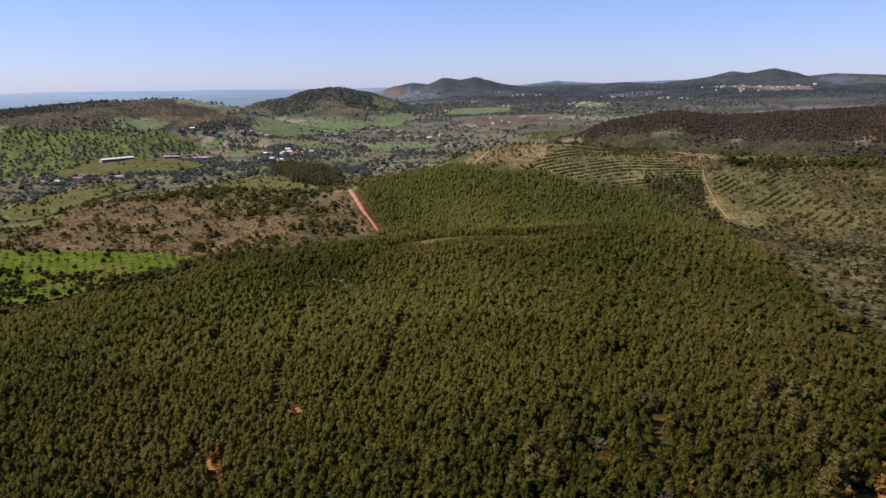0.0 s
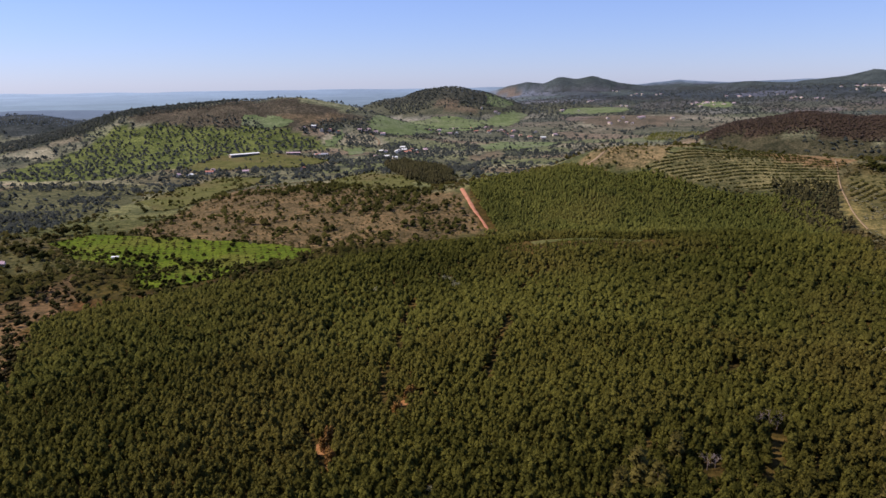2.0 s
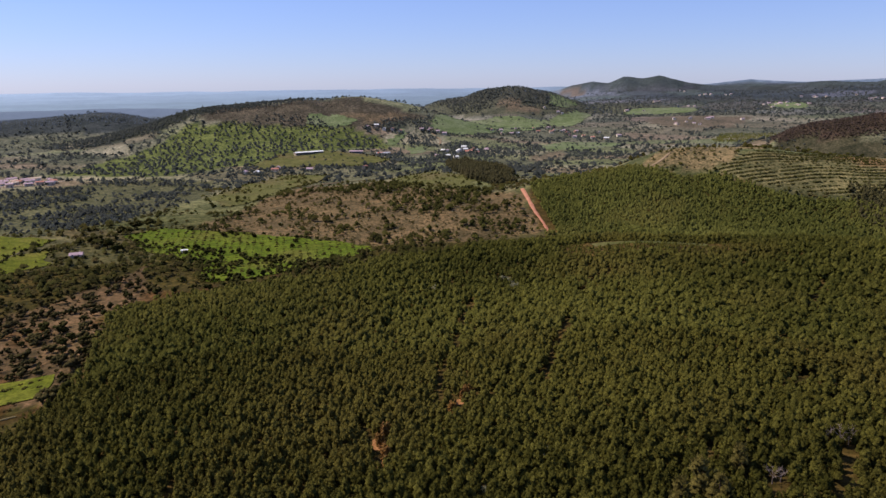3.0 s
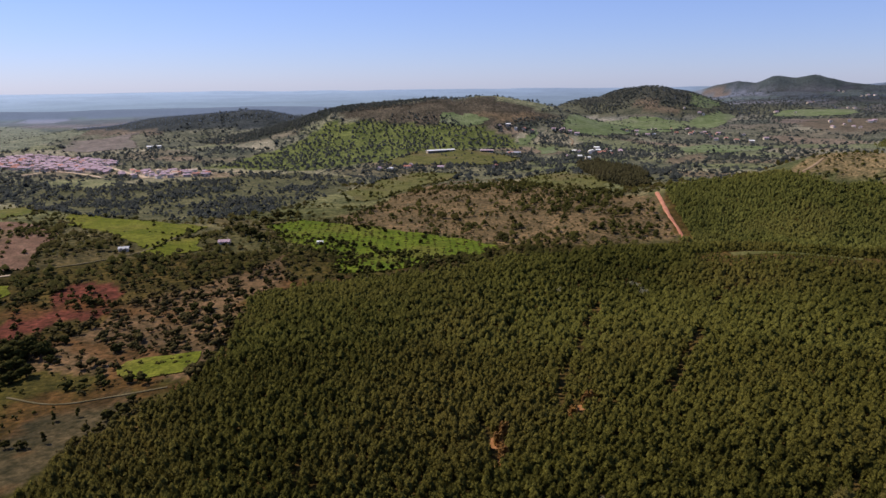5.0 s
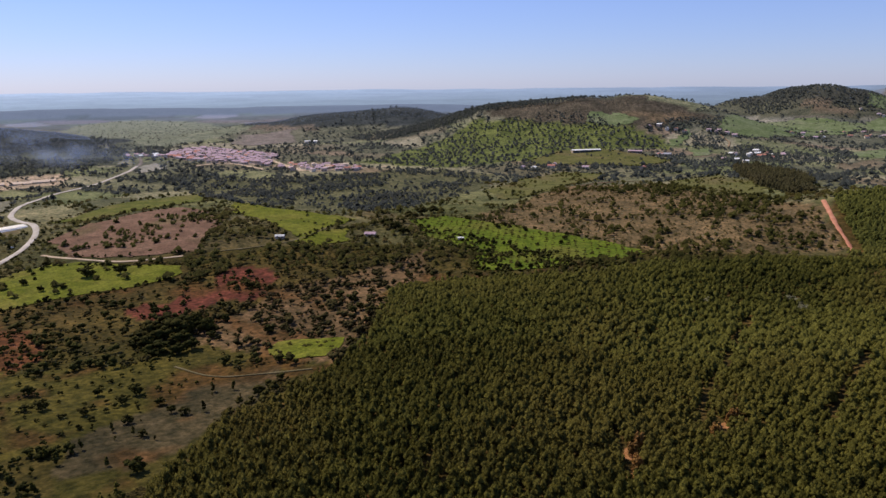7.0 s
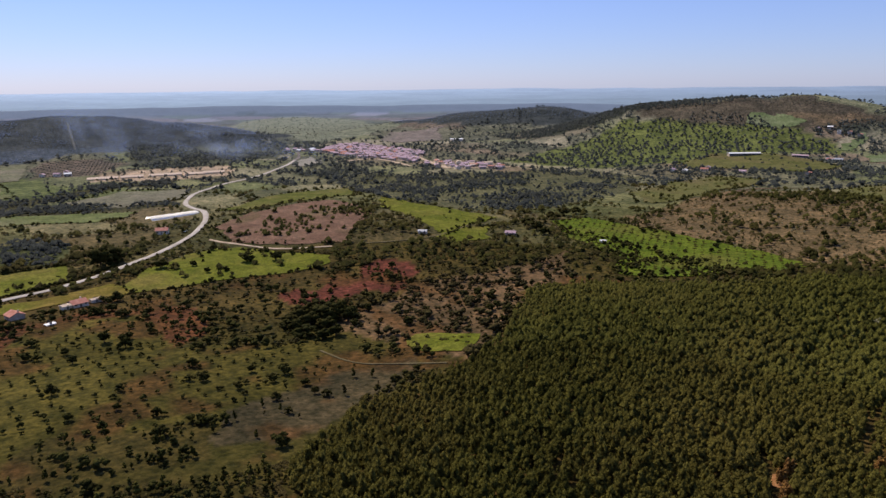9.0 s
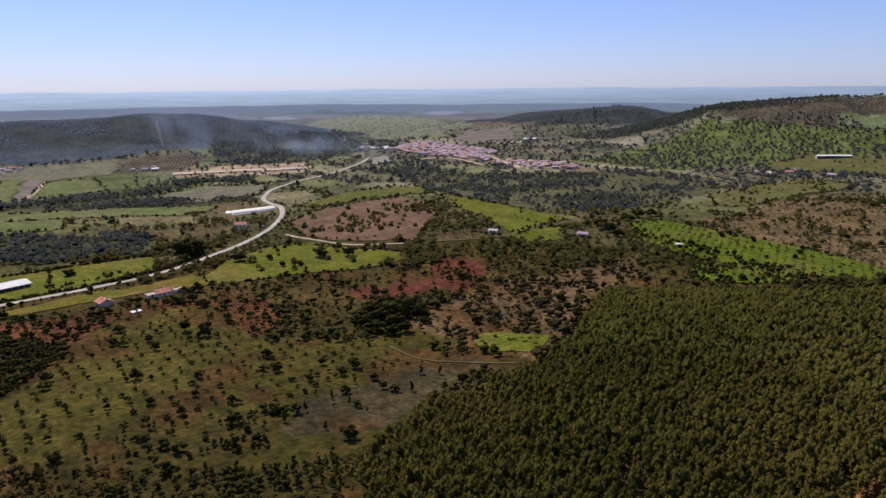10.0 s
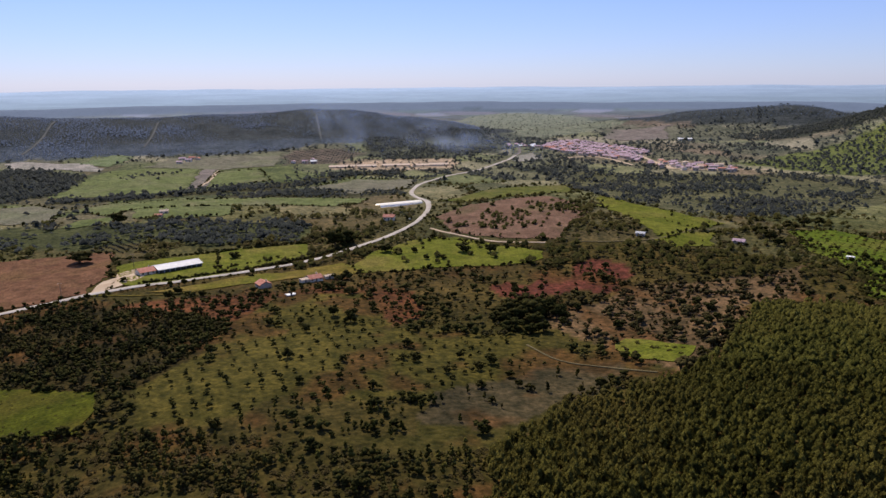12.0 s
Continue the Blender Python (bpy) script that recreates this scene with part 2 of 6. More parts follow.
# Each ridge is a line of crest points: x, y, height, half width.
RIDGES = {
    "home_hill": [(60, -420, 16, 240), (90, -120, 22, 200), (120, 90, 20, 150), (150, 240, 21, 130), (120, 370, 22, 110)],
    "pine_spur": [(190, 340, 24, 110), (90, 385, 23.5, 75), (0, 392, 20, 65), (-70, 372, 16.5, 62), (-125, 330, 13.5, 66), (-150, 255, 11.5, 75), (-120, 150, 12, 80)],
    "pine_dome": [(90, 40, 18, 120), (50, 170, 19.5, 120), (25, 290, 20, 100), (10, 385, 18, 60)],
    "second_hill": [(-92, 628, 12, 90), (-35, 655, 24, 95), (20, 676, 31, 105), (68, 716, 49, 95), (124, 708, 50, 110), (180, 700, 45, 120), (275, 655, 41, 130), (420, 600, 42, 150), (640, 420, 44, 200)],
    "scrub_hill": [(-120, 560, 13, 80), (-190, 640, 12, 110), (-160, 760, 8, 90)],
    "brown_hill": [(205, 1030, 34, 70), (255, 1015, 56, 85), (325, 998, 67, 110), (385, 975, 61, 120), (462, 945, 68, 130), (560, 890, 77, 150), (720, 780, 76, 180)],
    "barn_hill": [(-930, 1180, 8, 120), (-840, 1245, 46, 150), (-775, 1288, 69, 190), (-705, 1325, 74, 220), (-635, 1360, 79, 230), (-595, 1375, 77, 220), (-540, 1400, 84, 210), (-492, 1418, 75, 190), (-400, 1445, 44, 150)],
    "cone_hill": [(-545, 2025, 28, 150), (-497, 2040, 50, 160), (-455, 2050, 73, 170), (-355, 2070, 99, 180), (-312, 2076, 104, 180), (-262, 2083, 92, 175), (-205, 2090, 70, 160), (-160, 2093, 52, 150)],
    "far_hills": [(-281, 2986, 70, 120), (-190, 2993, 96, 110), (-126, 2997, 109, 100), (-61, 2999, 101, 90), (7, 2999, 128, 110), (72, 2999, 118, 100), (136, 2996, 130, 115), (190, 2993, 117, 105), (245, 2989, 103, 100), (301, 2984, 97, 100), (386, 2974, 88, 120), (552, 2948, 90, 120), (705, 2915, 101, 120), (748, 2905, 101, 120), (860, 2870, 93, 120), (1000, 2828, 104, 130)],
    "blue_hills": [(480, 4680, 84, 140), (616, 4659, 100, 130), (737, 4641, 113, 120), (864, 4619, 102, 130), (1020, 4587, 96, 150), (1242, 4532, 101, 150), (1413, 4482, 110, 150), (1600, 4420, 100, 150)],
    "right_hills": [(1034, 3238, 106, 160), (1170, 3192, 120, 140), (1260, 3157, 144, 125), (1319, 3133, 135, 120), (1411, 3093, 155, 130), (1479, 3061, 139, 125), (1530, 3035, 121, 130), (1615, 2991, 132, 130), (1700, 2944, 126, 140), (1781, 2895, 123, 160), (2300, 2500, 118, 240)],
    "village_ridge": [(-1440, 990, 4, 120), (-1340, 1125, 27, 140), (-1250, 1225, 46, 160), (-1120, 1345, 58, 170), (-1025, 1418, 38, 150)],
    "dark_ridge": [(-1400, -420, 52, 240), (-1488, -200, 56, 240), (-1496, -100, 51, 230), (-1499, 60, 46, 230), (-1482, 232, 49, 230), (-1458, 350, 58, 220), (-1441, 416, 58, 210), (-1404, 528, 43, 190), (-1342, 670, 17, 150)],
    "far_band": [(-1350, 2450, 30, 120), (-1800, 2140, 35, 150), (-2200, 1730, 34, 150), (-2500, 1260, 36, 160), (-2700, 740, 34, 150), (-2790, 200, 36, 160), (-2770, -400, 33, 150)],
    "brown_rise": [(-520, 350, 6, 110), (-430, 330, 7, 90)],
    "young_slope": [(-120, 20, 17, 130), (-210, 10, 13, 110), (-300, 40, 7, 90)],
}


def height(x, y):
    x, y = np.asarray(x, float), np.asarray(y, float)
    total = np.zeros_like(x)
    for line in RIDGES.values():
        best = np.zeros_like(x)
        for (ax, ay, az, aw), (bx, by, bz, bw) in zip(line, line[1:]):
            dx, dy = bx - ax, by - ay
            s = np.clip(((x - ax) * dx + (y - ay) * dy) / (dx * dx + dy * dy), 0, 1)
            d2 = (x - ax - s * dx) ** 2 + (y - ay - s * dy) ** 2
            best = np.maximum(best, (az + s * (bz - az)) * np.exp(-d2 / (aw + s * (bw - aw)) ** 2))
        total += best ** 4
    r = np.hypot(x, y)
    bowl = 78 * (np.clip(r - 1750, 0, 4000) / 3150) ** 1.6
    z = (total + bowl ** 4) ** 0.25
    lean = x / np.maximum(r, 1)
    a, b = np.clip((lean + 0.2) / 0.2, 0, 1), np.clip((lean - 0.12) / 0.22, 0, 1)
    upland = (76 * a * a * (3 - 2 * a) + 18 * b * b * (3 - 2 * b)) * np.clip((r - 1400) / 1600, 0, 1) ** 1.25
    z = (z ** 12 + upland ** 12) ** (1 / 12)
    rough = np.clip((r - 150) / 500, 0.15, 1)
    z = z + rough * (2.2 * vnoise(x, y, 170, 1) + 1.0 * vnoise(x, y, 60, 2)) + 0.25 * vnoise(x, y, 17, 3)
    return z + np.clip((r - 900) / 900, 0, 1) * 4 * vnoise(x, y, 330, 4)


# ---- materials ----
def material(name, rough=0.9, metal=0.0):
    m = bpy.data.materials.new(name)
    m.use_nodes = True
    n = m.node_tree.nodes
    b = n["Principled BSDF"]
    b.inputs["Roughness"].default_value, b.inputs["Metallic"].default_value = rough, metal
    b.inputs["Specular IOR Level"].default_value = 0.2 if rough < 0.7 else 0.03
    return m, n, m.node_tree.links, b


def noise_at(n, l, size, detail=4.0, coords=None):
    """A noise texture whose features are about size metres across."""
    t = n.new("ShaderNodeTexNoise")
    t.inputs["Scale"].default_value, t.inputs["Detail"].default_value = 1.0 / size, detail
    if coords:
        l.new(coords, t.inputs["Vector"])
    return t.outputs["Fac"]


def ramp(n, l, fac, low, high, a, b):
    r = n.new("ShaderNodeValToRGB")
    r.color_ramp.elements[0].position, r.color_ramp.elements[1].position = low, high
    r.color_ramp.elements[0].color, r.color_ramp.elements[1].color = (*a, 1), (*b, 1)
    l.new(fac, r.inputs["Fac"])
    return r.outputs["Color"]


def mixed(n, l, fac, a, b, kind="MIX"):
    x = n.new("ShaderNodeMix")
    x.data_type, x.blend_type = "RGBA", kind
    for socket, value in ((x.inputs[0], fac), (x.inputs[6], a), (x.inputs[7], b)):
        if hasattr(value, "is_linked"):
            l.new(value, socket)
        else:
            socket.default_value = value if isinstance(value, float) else (*value, 1)
    return x.outputs[2]


def bump(n, l, b, fac, strength, distance):
    k = n.new("ShaderNodeBump")
    k.inputs["Strength"].default_value, k.inputs["Distance"].default_value = strength, distance
    l.new(fac, k.inputs["Height"])
    l.new(k.outputs["Normal"], b.inputs["Normal"])


def plain(name, a, b, size=1.0, fine=0.15, rough=0.85, metal=0.0, relief=0.02):
    """Two tones at one scale, a finer grain over them and a little relief."""
    m, n, l, s = material(name, rough, metal)
    geo = n.new("ShaderNodeNewGeometry").outputs["Position"]
    c = ramp(n, l, noise_at(n, l, size, 5, geo), 0.35, 0.68, a, b)
    f = noise_at(n, l, fine, 3, geo)
    c = mixed(n, l, 0.5, c, ramp(n, l, f, 0.3, 0.7, (0.55, 0.55, 0.55), (1, 1, 1)), "MULTIPLY")
    l.new(c, s.inputs["Base Color"])
    if relief:
        bump(n, l, s, f, 0.5, relief)
    return m


def foliage(name, dark, light, dry, through_leaf=0.25):
    """Leaves: each plant has its own tone, each clump differs a little, some plants are dry."""
    m, n, l, s = material(name, 0.85)
    tone = n.new("ShaderNodeAttribute")
    tone.attribute_name = "tone"
    info = n.new("ShaderNodeObjectInfo").outputs["Random"]
    geo = n.new("ShaderNodeNewGeometry")
    add = n.new("ShaderNodeMath")
    add.operation = "MULTIPLY_ADD"
    l.new(geo.outputs["Random Per Island"], add.inputs[0])
    add.inputs[1].default_value = 0.22
    l.new(tone.outputs["Fac"], add.inputs[2])
    both = n.new("ShaderNodeMath")
    both.operation = "MULTIPLY_ADD"
    l.new(info, both.inputs[0])
    both.inputs[1].default_value = 0.15
    l.new(add.outputs[0], both.inputs[2])
    c = ramp(n, l, both.outputs[0], 0.1, 1.15, dark, light)
    patch = noise_at(n, l, 70, 5, geo.outputs["Position"])
    c = mixed(n, l, ramp(n, l, patch, 0.48, 0.72, (0, 0, 0), (0.6, 0.6, 0.6)), c, dry)
    leaf = noise_at(n, l, 0.42, 4, geo.outputs["Position"])
    c = mixed(n, l, 0.7, c, ramp(n, l, leaf, 0.34, 0.66, (0.25, 0.25, 0.25), (1.6, 1.6, 1.5)), "MULTIPLY")
    l.new(c, s.inputs["Base Color"])
    bump(n, l, s, leaf, 1.0, 0.35)
    glow = n.new("ShaderNodeBsdfTranslucent")
    l.new(c, glow.inputs["Color"])
    join = n.new("ShaderNodeMixShader")
    join.inputs[0].default_value = through_leaf
    l.new(s.outputs[0], join.inputs[1])
    l.new(glow.outputs[0], join.inputs[2])
    l.new(join.outputs[0], n["Material Output"].inputs["Surface"])
    return m


def field_material(name, a, b, c, size=14.0, fine=1.2):
    m, n, l, s = material(name, 0.95)
    geo = n.new("ShaderNodeNewGeometry").outputs["Position"]
    col = ramp(n, l, noise_at(n, l, size, 6, geo), 0.38, 0.62, a, b)
    col = mixed(n, l, ramp(n, l, noise_at(n, l, size * 2.7, 5, geo), 0.5, 0.68, (0, 0, 0), (0.75, 0.75, 0.75)), col, c)
    f = noise_at(n, l, fine, 4, geo)
    col = mixed(n, l, 0.7, col, ramp(n, l, f, 0.32, 0.68, (0.35, 0.38, 0.35), (1.35, 1.3, 1.3)), "MULTIPLY")
    blot = noise_at(n, l, 4.5 * fine, 6, geo)
    col = mixed(n, l, 0.6, col, ramp(n, l, blot, 0.34, 0.66, (0.55, 0.6, 0.55), (1.25, 1.2, 1.2)), "MULTIPLY")
    l.new(col, s.inputs["Base Color"])
    bump(n, l, s, f, 0.7, 0.3)
    return m


def ground_material():
    m, n, l, s = material("open_ground", 0.95)
    geo = n.new("ShaderNodeNewGeometry").outputs["Position"]
    cover = n.new("ShaderNodeAttribute")
    cover.attribute_name = "cover"
    col = cover.outputs["Color"]

    def share(most):
        """How strongly the grain shows: faded far off, so distant ground looks smoothly hazed."""
        k = n.new("ShaderNodeMath")
        k.operation = "MULTIPLY"
        l.new(cover.outputs["Alpha"], k.inputs[0])
        k.inputs[1].default_value = most
        return k.outputs[0]

    tuft = noise_at(n, l, 2.2, 5, geo)
    for most, fac, low, high, a, b in ((0.75, noise_at(n, l, 38, 7, geo), 0.32, 0.68, (0.5, 0.52, 0.46), (1.3, 1.22, 1.1)),
                                       (0.8, noise_at(n, l, 7, 6, geo), 0.34, 0.66, (0.5, 0.56, 0.5), (1.3, 1.22, 1.15)),
                                       (0.85, tuft, 0.36, 0.64, (0.45, 0.5, 0.42), (1.3, 1.25, 1.2)),
                                       (0.6, noise_at(n, l, 0.7, 4, geo), 0.3, 0.7, (0.5, 0.5, 0.5), (1.2, 1.2, 1.2))):
        col = mixed(n, l, share(most), col, ramp(n, l, fac, low, high, a, b), "MULTIPLY")
    l.new(col, s.inputs["Base Color"])
    k = n.new("ShaderNodeBump")
    k.inputs["Distance"].default_value = 0.6
    l.new(share(0.9), k.inputs["Strength"])
    l.new(tuft, k.inputs["Height"])
    l.new(k.outputs["Normal"], s.inputs["Normal"])
    return m


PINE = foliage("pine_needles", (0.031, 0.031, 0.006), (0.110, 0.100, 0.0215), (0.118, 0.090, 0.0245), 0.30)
# Lighter copies for farther pines: brightness by distance put into the colour.
MID_PINE = foliage("lightened_pine_needles", (0.042, 0.044, 0.009), (0.128, 0.121, 0.027), (0.136, 0.108, 0.029), 0.31)
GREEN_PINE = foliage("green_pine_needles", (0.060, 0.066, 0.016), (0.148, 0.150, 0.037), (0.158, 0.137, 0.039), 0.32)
GREY_PINE = foliage("grey_pine_needles", (0.027, 0.026, 0.011), (0.068, 0.061, 0.028), (0.076, 0.060, 0.032), 0.2)
OAK = foliage("oak_leaves", (0.0185, 0.0205, 0.0048), (0.0620, 0.0590, 0.0145), (0.0720, 0.0540, 0.0165), 0.22)
# Far copies of OAK, greyer and bluer: haze put into the leaf colour.
FAR_OAK = foliage("hazed_oak_leaves", (0.0200, 0.0250, 0.0235), (0.0520, 0.0590, 0.0545), (0.0550, 0.0570, 0.0520), 0.17)
VALLEY_OAK = foliage("hazed_valley_oak_leaves", (0.024, 0.030, 0.029), (0.058, 0.065, 0.060), (0.062, 0.064, 0.056), 0.15)
# Ridge crowns: the blue of distance haze is put into the leaf colour.
HAZED_RIDGE = foliage("hazed_ridge_leaves", (0.070, 0.094, 0.146), (0.112, 0.142, 0.204), (0.108, 0.132, 0.182), 0.15)
# Pale blue here is haze painted into the far crowns.
DISTANT = foliage("hazed_distant_leaves", (0.075, 0.096, 0.112), (0.110, 0.134, 0.150), (0.118, 0.136, 0.148), 0.1)
SHRUB = foliage("shrub_leaves", (0.0249, 0.0223, 0.0072), (0.0735, 0.0604, 0.021), (0.0886, 0.059, 0.0262), 0.18)
RUSSET = foliage("russet_leaves", (0.030, 0.0215, 0.018), (0.056, 0.041, 0.034), (0.060, 0.042, 0.034), 0.12)
BARK = plain("bark", (0.06, 0.04, 0.028), (0.12, 0.085, 0.06), 0.4, 0.06)
DEADWOOD = plain("dead_wood", (0.16, 0.12, 0.105), (0.28, 0.225, 0.20), 0.5, 0.08)
# Hill crowns blued: distance haze put into the leaf colour.
HILLWOOD = foliage("hazed_hill_leaves", (0.042, 0.0576, 0.0817), (0.0555, 0.0736, 0.1007), (0.06, 0.076, 0.1007), 0.12)
PALE_LEAF = foliage("pale_leaves", (0.104, 0.1, 0.056), (0.176, 0.168, 0.104), (0.192, 0.16, 0.112), 0.25)
ORANGE_EARTH = plain("orange_earth", (0.22, 0.10, 0.038), (0.33, 0.165, 0.07), 1.5, 0.3)
GROUND = ground_material()
GRASS_BRIGHT = field_material("bright_grass", (0.092, 0.106, 0.011), (0.131, 0.138, 0.019), (0.16, 0.128, 0.034))
GRASS_VIVID = field_material("vivid_grass", (0.070, 0.102, 0.009), (0.106, 0.138, 0.014), (0.118, 0.112, 0.024), 18, 1.4)
GRASS_TUFT = field_material("tufted_grass", (0.040, 0.048, 0.004), (0.068, 0.076, 0.007), (0.074, 0.064, 0.010), 7, 1.0)
ORANGE_LEAF = foliage("orange_leaves", (0.154, 0.07, 0.0196), (0.252, 0.14, 0.042), (0.238, 0.133, 0.049), 0.25)
YELLOW_PINE = foliage("yellow_pine_needles", (0.0515, 0.0436, 0.0119), (0.1287, 0.1043, 0.0304), (0.1386, 0.1023, 0.0396), 0.3)
GRASS = field_material("meadow_grass", (0.076, 0.088, 0.016), (0.115, 0.118, 0.028), (0.13, 0.110, 0.038))
GRASS_DULL = field_material("dull_pasture", (0.086, 0.090, 0.026), (0.120, 0.116, 0.040), (0.135, 0.108, 0.050), 22, 1.6)
# Far grass, paler and bluer than GRASS: haze put into the colour.
GRASS_FAR = field_material("hazed_grass", (0.112, 0.146, 0.062), (0.154, 0.185, 0.092), (0.172, 0.178, 0.116), 30, 2.0)
GRASS_MID = field_material("mid_hazed_grass", (0.098, 0.120, 0.040), (0.138, 0.158, 0.060), (0.144, 0.140, 0.074), 24, 1.8)
OCHRE = field_material("ochre_stubble", (0.128, 0.104, 0.018), (0.168, 0.124, 0.031), (0.110, 0.122, 0.014))
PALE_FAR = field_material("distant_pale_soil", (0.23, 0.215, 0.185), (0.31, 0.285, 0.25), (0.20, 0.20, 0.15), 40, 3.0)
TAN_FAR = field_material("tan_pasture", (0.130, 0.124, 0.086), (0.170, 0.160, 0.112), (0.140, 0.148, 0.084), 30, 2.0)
# Far soil, greyed and blued by painted haze.
BROWN_FAR = field_material("hazed_soil", (0.148, 0.126, 0.110), (0.198, 0.170, 0.150), (0.16, 0.152, 0.118), 30, 2.0)
PLOUGH = field_material("ploughed_soil", (0.115, 0.058, 0.032), (0.165, 0.086, 0.048), (0.14, 0.082, 0.036), 10, 1.0)
BROWN = field_material("brown_pasture", (0.132, 0.078, 0.052), (0.178, 0.110, 0.074), (0.120, 0.100, 0.045), 16, 1.2)
WORN_PATH = plain("worn_path", (0.115, 0.095, 0.045), (0.155, 0.125, 0.065), 4.0, 0.5)
DULL_TRACK = plain("dull_track", (0.080, 0.084, 0.082), (0.10, 0.104, 0.098), 9.0, 0.6)
ROAD = plain("worn_road", (0.37, 0.33, 0.275), (0.50, 0.45, 0.39), 9.0, 0.5)
RED_DIRT = plain("red_dirt", (0.36, 0.15, 0.09), (0.46, 0.22, 0.14), 7.0, 0.6)
PALE_DIRT = plain("pale_dirt", (0.40, 0.30, 0.20), (0.52, 0.41, 0.29), 7.0, 0.6)
WHITEWASH = plain("whitewash", (0.78, 0.64, 0.46), (0.88, 0.77, 0.60), 1.5, 0.2)
BUFF = plain("buff_plaster", (0.50, 0.38, 0.28), (0.64, 0.52, 0.40), 1.5, 0.2)
TERRACOTTA = plain("terracotta_tile", (0.40, 0.17, 0.12), (0.54, 0.27, 0.20), 1.8, 0.25)
PINKTILE = plain("weathered_tile", (0.385, 0.268, 0.296), (0.51, 0.385, 0.415), 2.2, 0.25)
SHEETING = plain("pale_sheeting", (0.74, 0.73, 0.70), (0.86, 0.85, 0.82), 4.0, 0.4, 0.6)
ZINC = plain("pale_zinc", (0.33, 0.34, 0.37), (0.45, 0.46, 0.49), 3.0, 0.4, 0.5)
GREY_STEEL = plain("grey_steel", (0.30, 0.31, 0.32), (0.45, 0.46, 0.47), 2.0, 0.2, 0.5, 0.3)
# Near-black: the shade of bays put into colour; also windows, glass and tyres.
DARK = plain("dark_shade_and_trim", (0.03, 0.028, 0.026), (0.06, 0.055, 0.05), 0.6, 0.1, 0.6)
TIMBER = plain("weathered_timber", (0.14, 0.10, 0.07), (0.24, 0.19, 0.14), 0.8, 0.1)




def film_material():
    """Milky plastic film that lets daylight through."""
    m, n, l, s = material("plastic_film", 0.6)
    geo = n.new("ShaderNodeNewGeometry").outputs["Position"]
    c = ramp(n, l, noise_at(n, l, 3, 4, geo), 0.3, 0.7, (0.84, 0.83, 0.80), (0.93, 0.92, 0.89))
    l.new(c, s.inputs["Base Color"])
    glow = n.new("ShaderNodeBsdfTranslucent")
    l.new(c, glow.inputs["Color"])
    join = n.new("ShaderNodeMixShader")
    join.inputs[0].default_value = 0.6
    l.new(s.outputs[0], join.inputs[1])
    l.new(glow.outputs[0], join.inputs[2])
    l.new(join.outputs[0], n["Material Output"].inputs["Surface"])
    return m


FILM = film_material()
TAN_TRACK = plain("tan_track", (0.22, 0.155, 0.09), (0.31, 0.225, 0.14), 5.0, 0.6)
# ---- helpers for building ----
def inside(poly, x, y):
    """Which of the points lie inside the outline."""
    x, y = np.asarray(x, float), np.asarray(y, float)
    odd = np.zeros(x.shape, bool)
    for (ax, ay), (bx, by) in zip(poly, poly[1:] + poly[:1]):
        if ay != by:
            odd ^= ((ay > y) != (by > y)) & (x < (bx - ax) * (y - ay) / (by - ay) + ax)
    return odd


def near_way(points, x, y, reach):
    hit_any = np.zeros(np.asarray(x).shape, bool)
    for (ax, ay), (bx, by) in zip(points, points[1:]):
        dx, dy = bx - ax, by - ay
        s = np.clip(((x - ax) * dx + (y - ay) * dy) / (dx * dx + dy * dy), 0, 1)
        hit_any |= (x - ax - s * dx) ** 2 + (y - ay - s * dy) ** 2 < reach * reach
    return hit_any


def mesh_of(name, verts, faces, mat, tone=None, colour=None, smooth=False):
    """A mesh from arrays: verts (n, 3), faces (m, 3) or (m, 4)."""
    me = bpy.data.meshes.new(name)
    verts, faces = np.asarray(verts, np.float32), np.asarray(faces, np.int32)
    k = faces.shape[1]
    me.vertices.add(len(verts))
    me.vertices.foreach_set("co", verts.ravel())
    me.loops.add(faces.size)
    me.loops.foreach_set("vertex_index", faces.ravel())
    me.polygons.add(len(faces))
    me.polygons.foreach_set("loop_start", np.arange(0, faces.size, k, dtype=np.int32))
    if tone is not None:
        me.attributes.new("tone", "FLOAT", "POINT").data.foreach_set("value", np.asarray(tone, np.float32))
    if colour is not None:
        c = np.ones((len(verts), 4), np.float32)
        c[:, : colour.shape[1]] = colour
        me.attributes.new("cover", "FLOAT_COLOR", "POINT").data.foreach_set("color", c.ravel())
    me.materials.append(mat)
    me.update(calc_edges=True)
    me.polygons.foreach_set("use_smooth", np.full(len(faces), smooth))
    me.validate()
    return me


def part(name, me, parent, label="", m=None):
    """Links a mesh as one object under a thing or a part."""
    ob = new(name, me)
    ob.parent = parent
    if m is not None:
        ob.matrix_local = m
    if label:
        ob["label"] = label
    return ob


def bm_mesh(name, bm, mat):
    me = bpy.data.meshes.new(name)
    bm.to_mesh(me)
    bm.free()
    me.materials.append(mat)
    return me


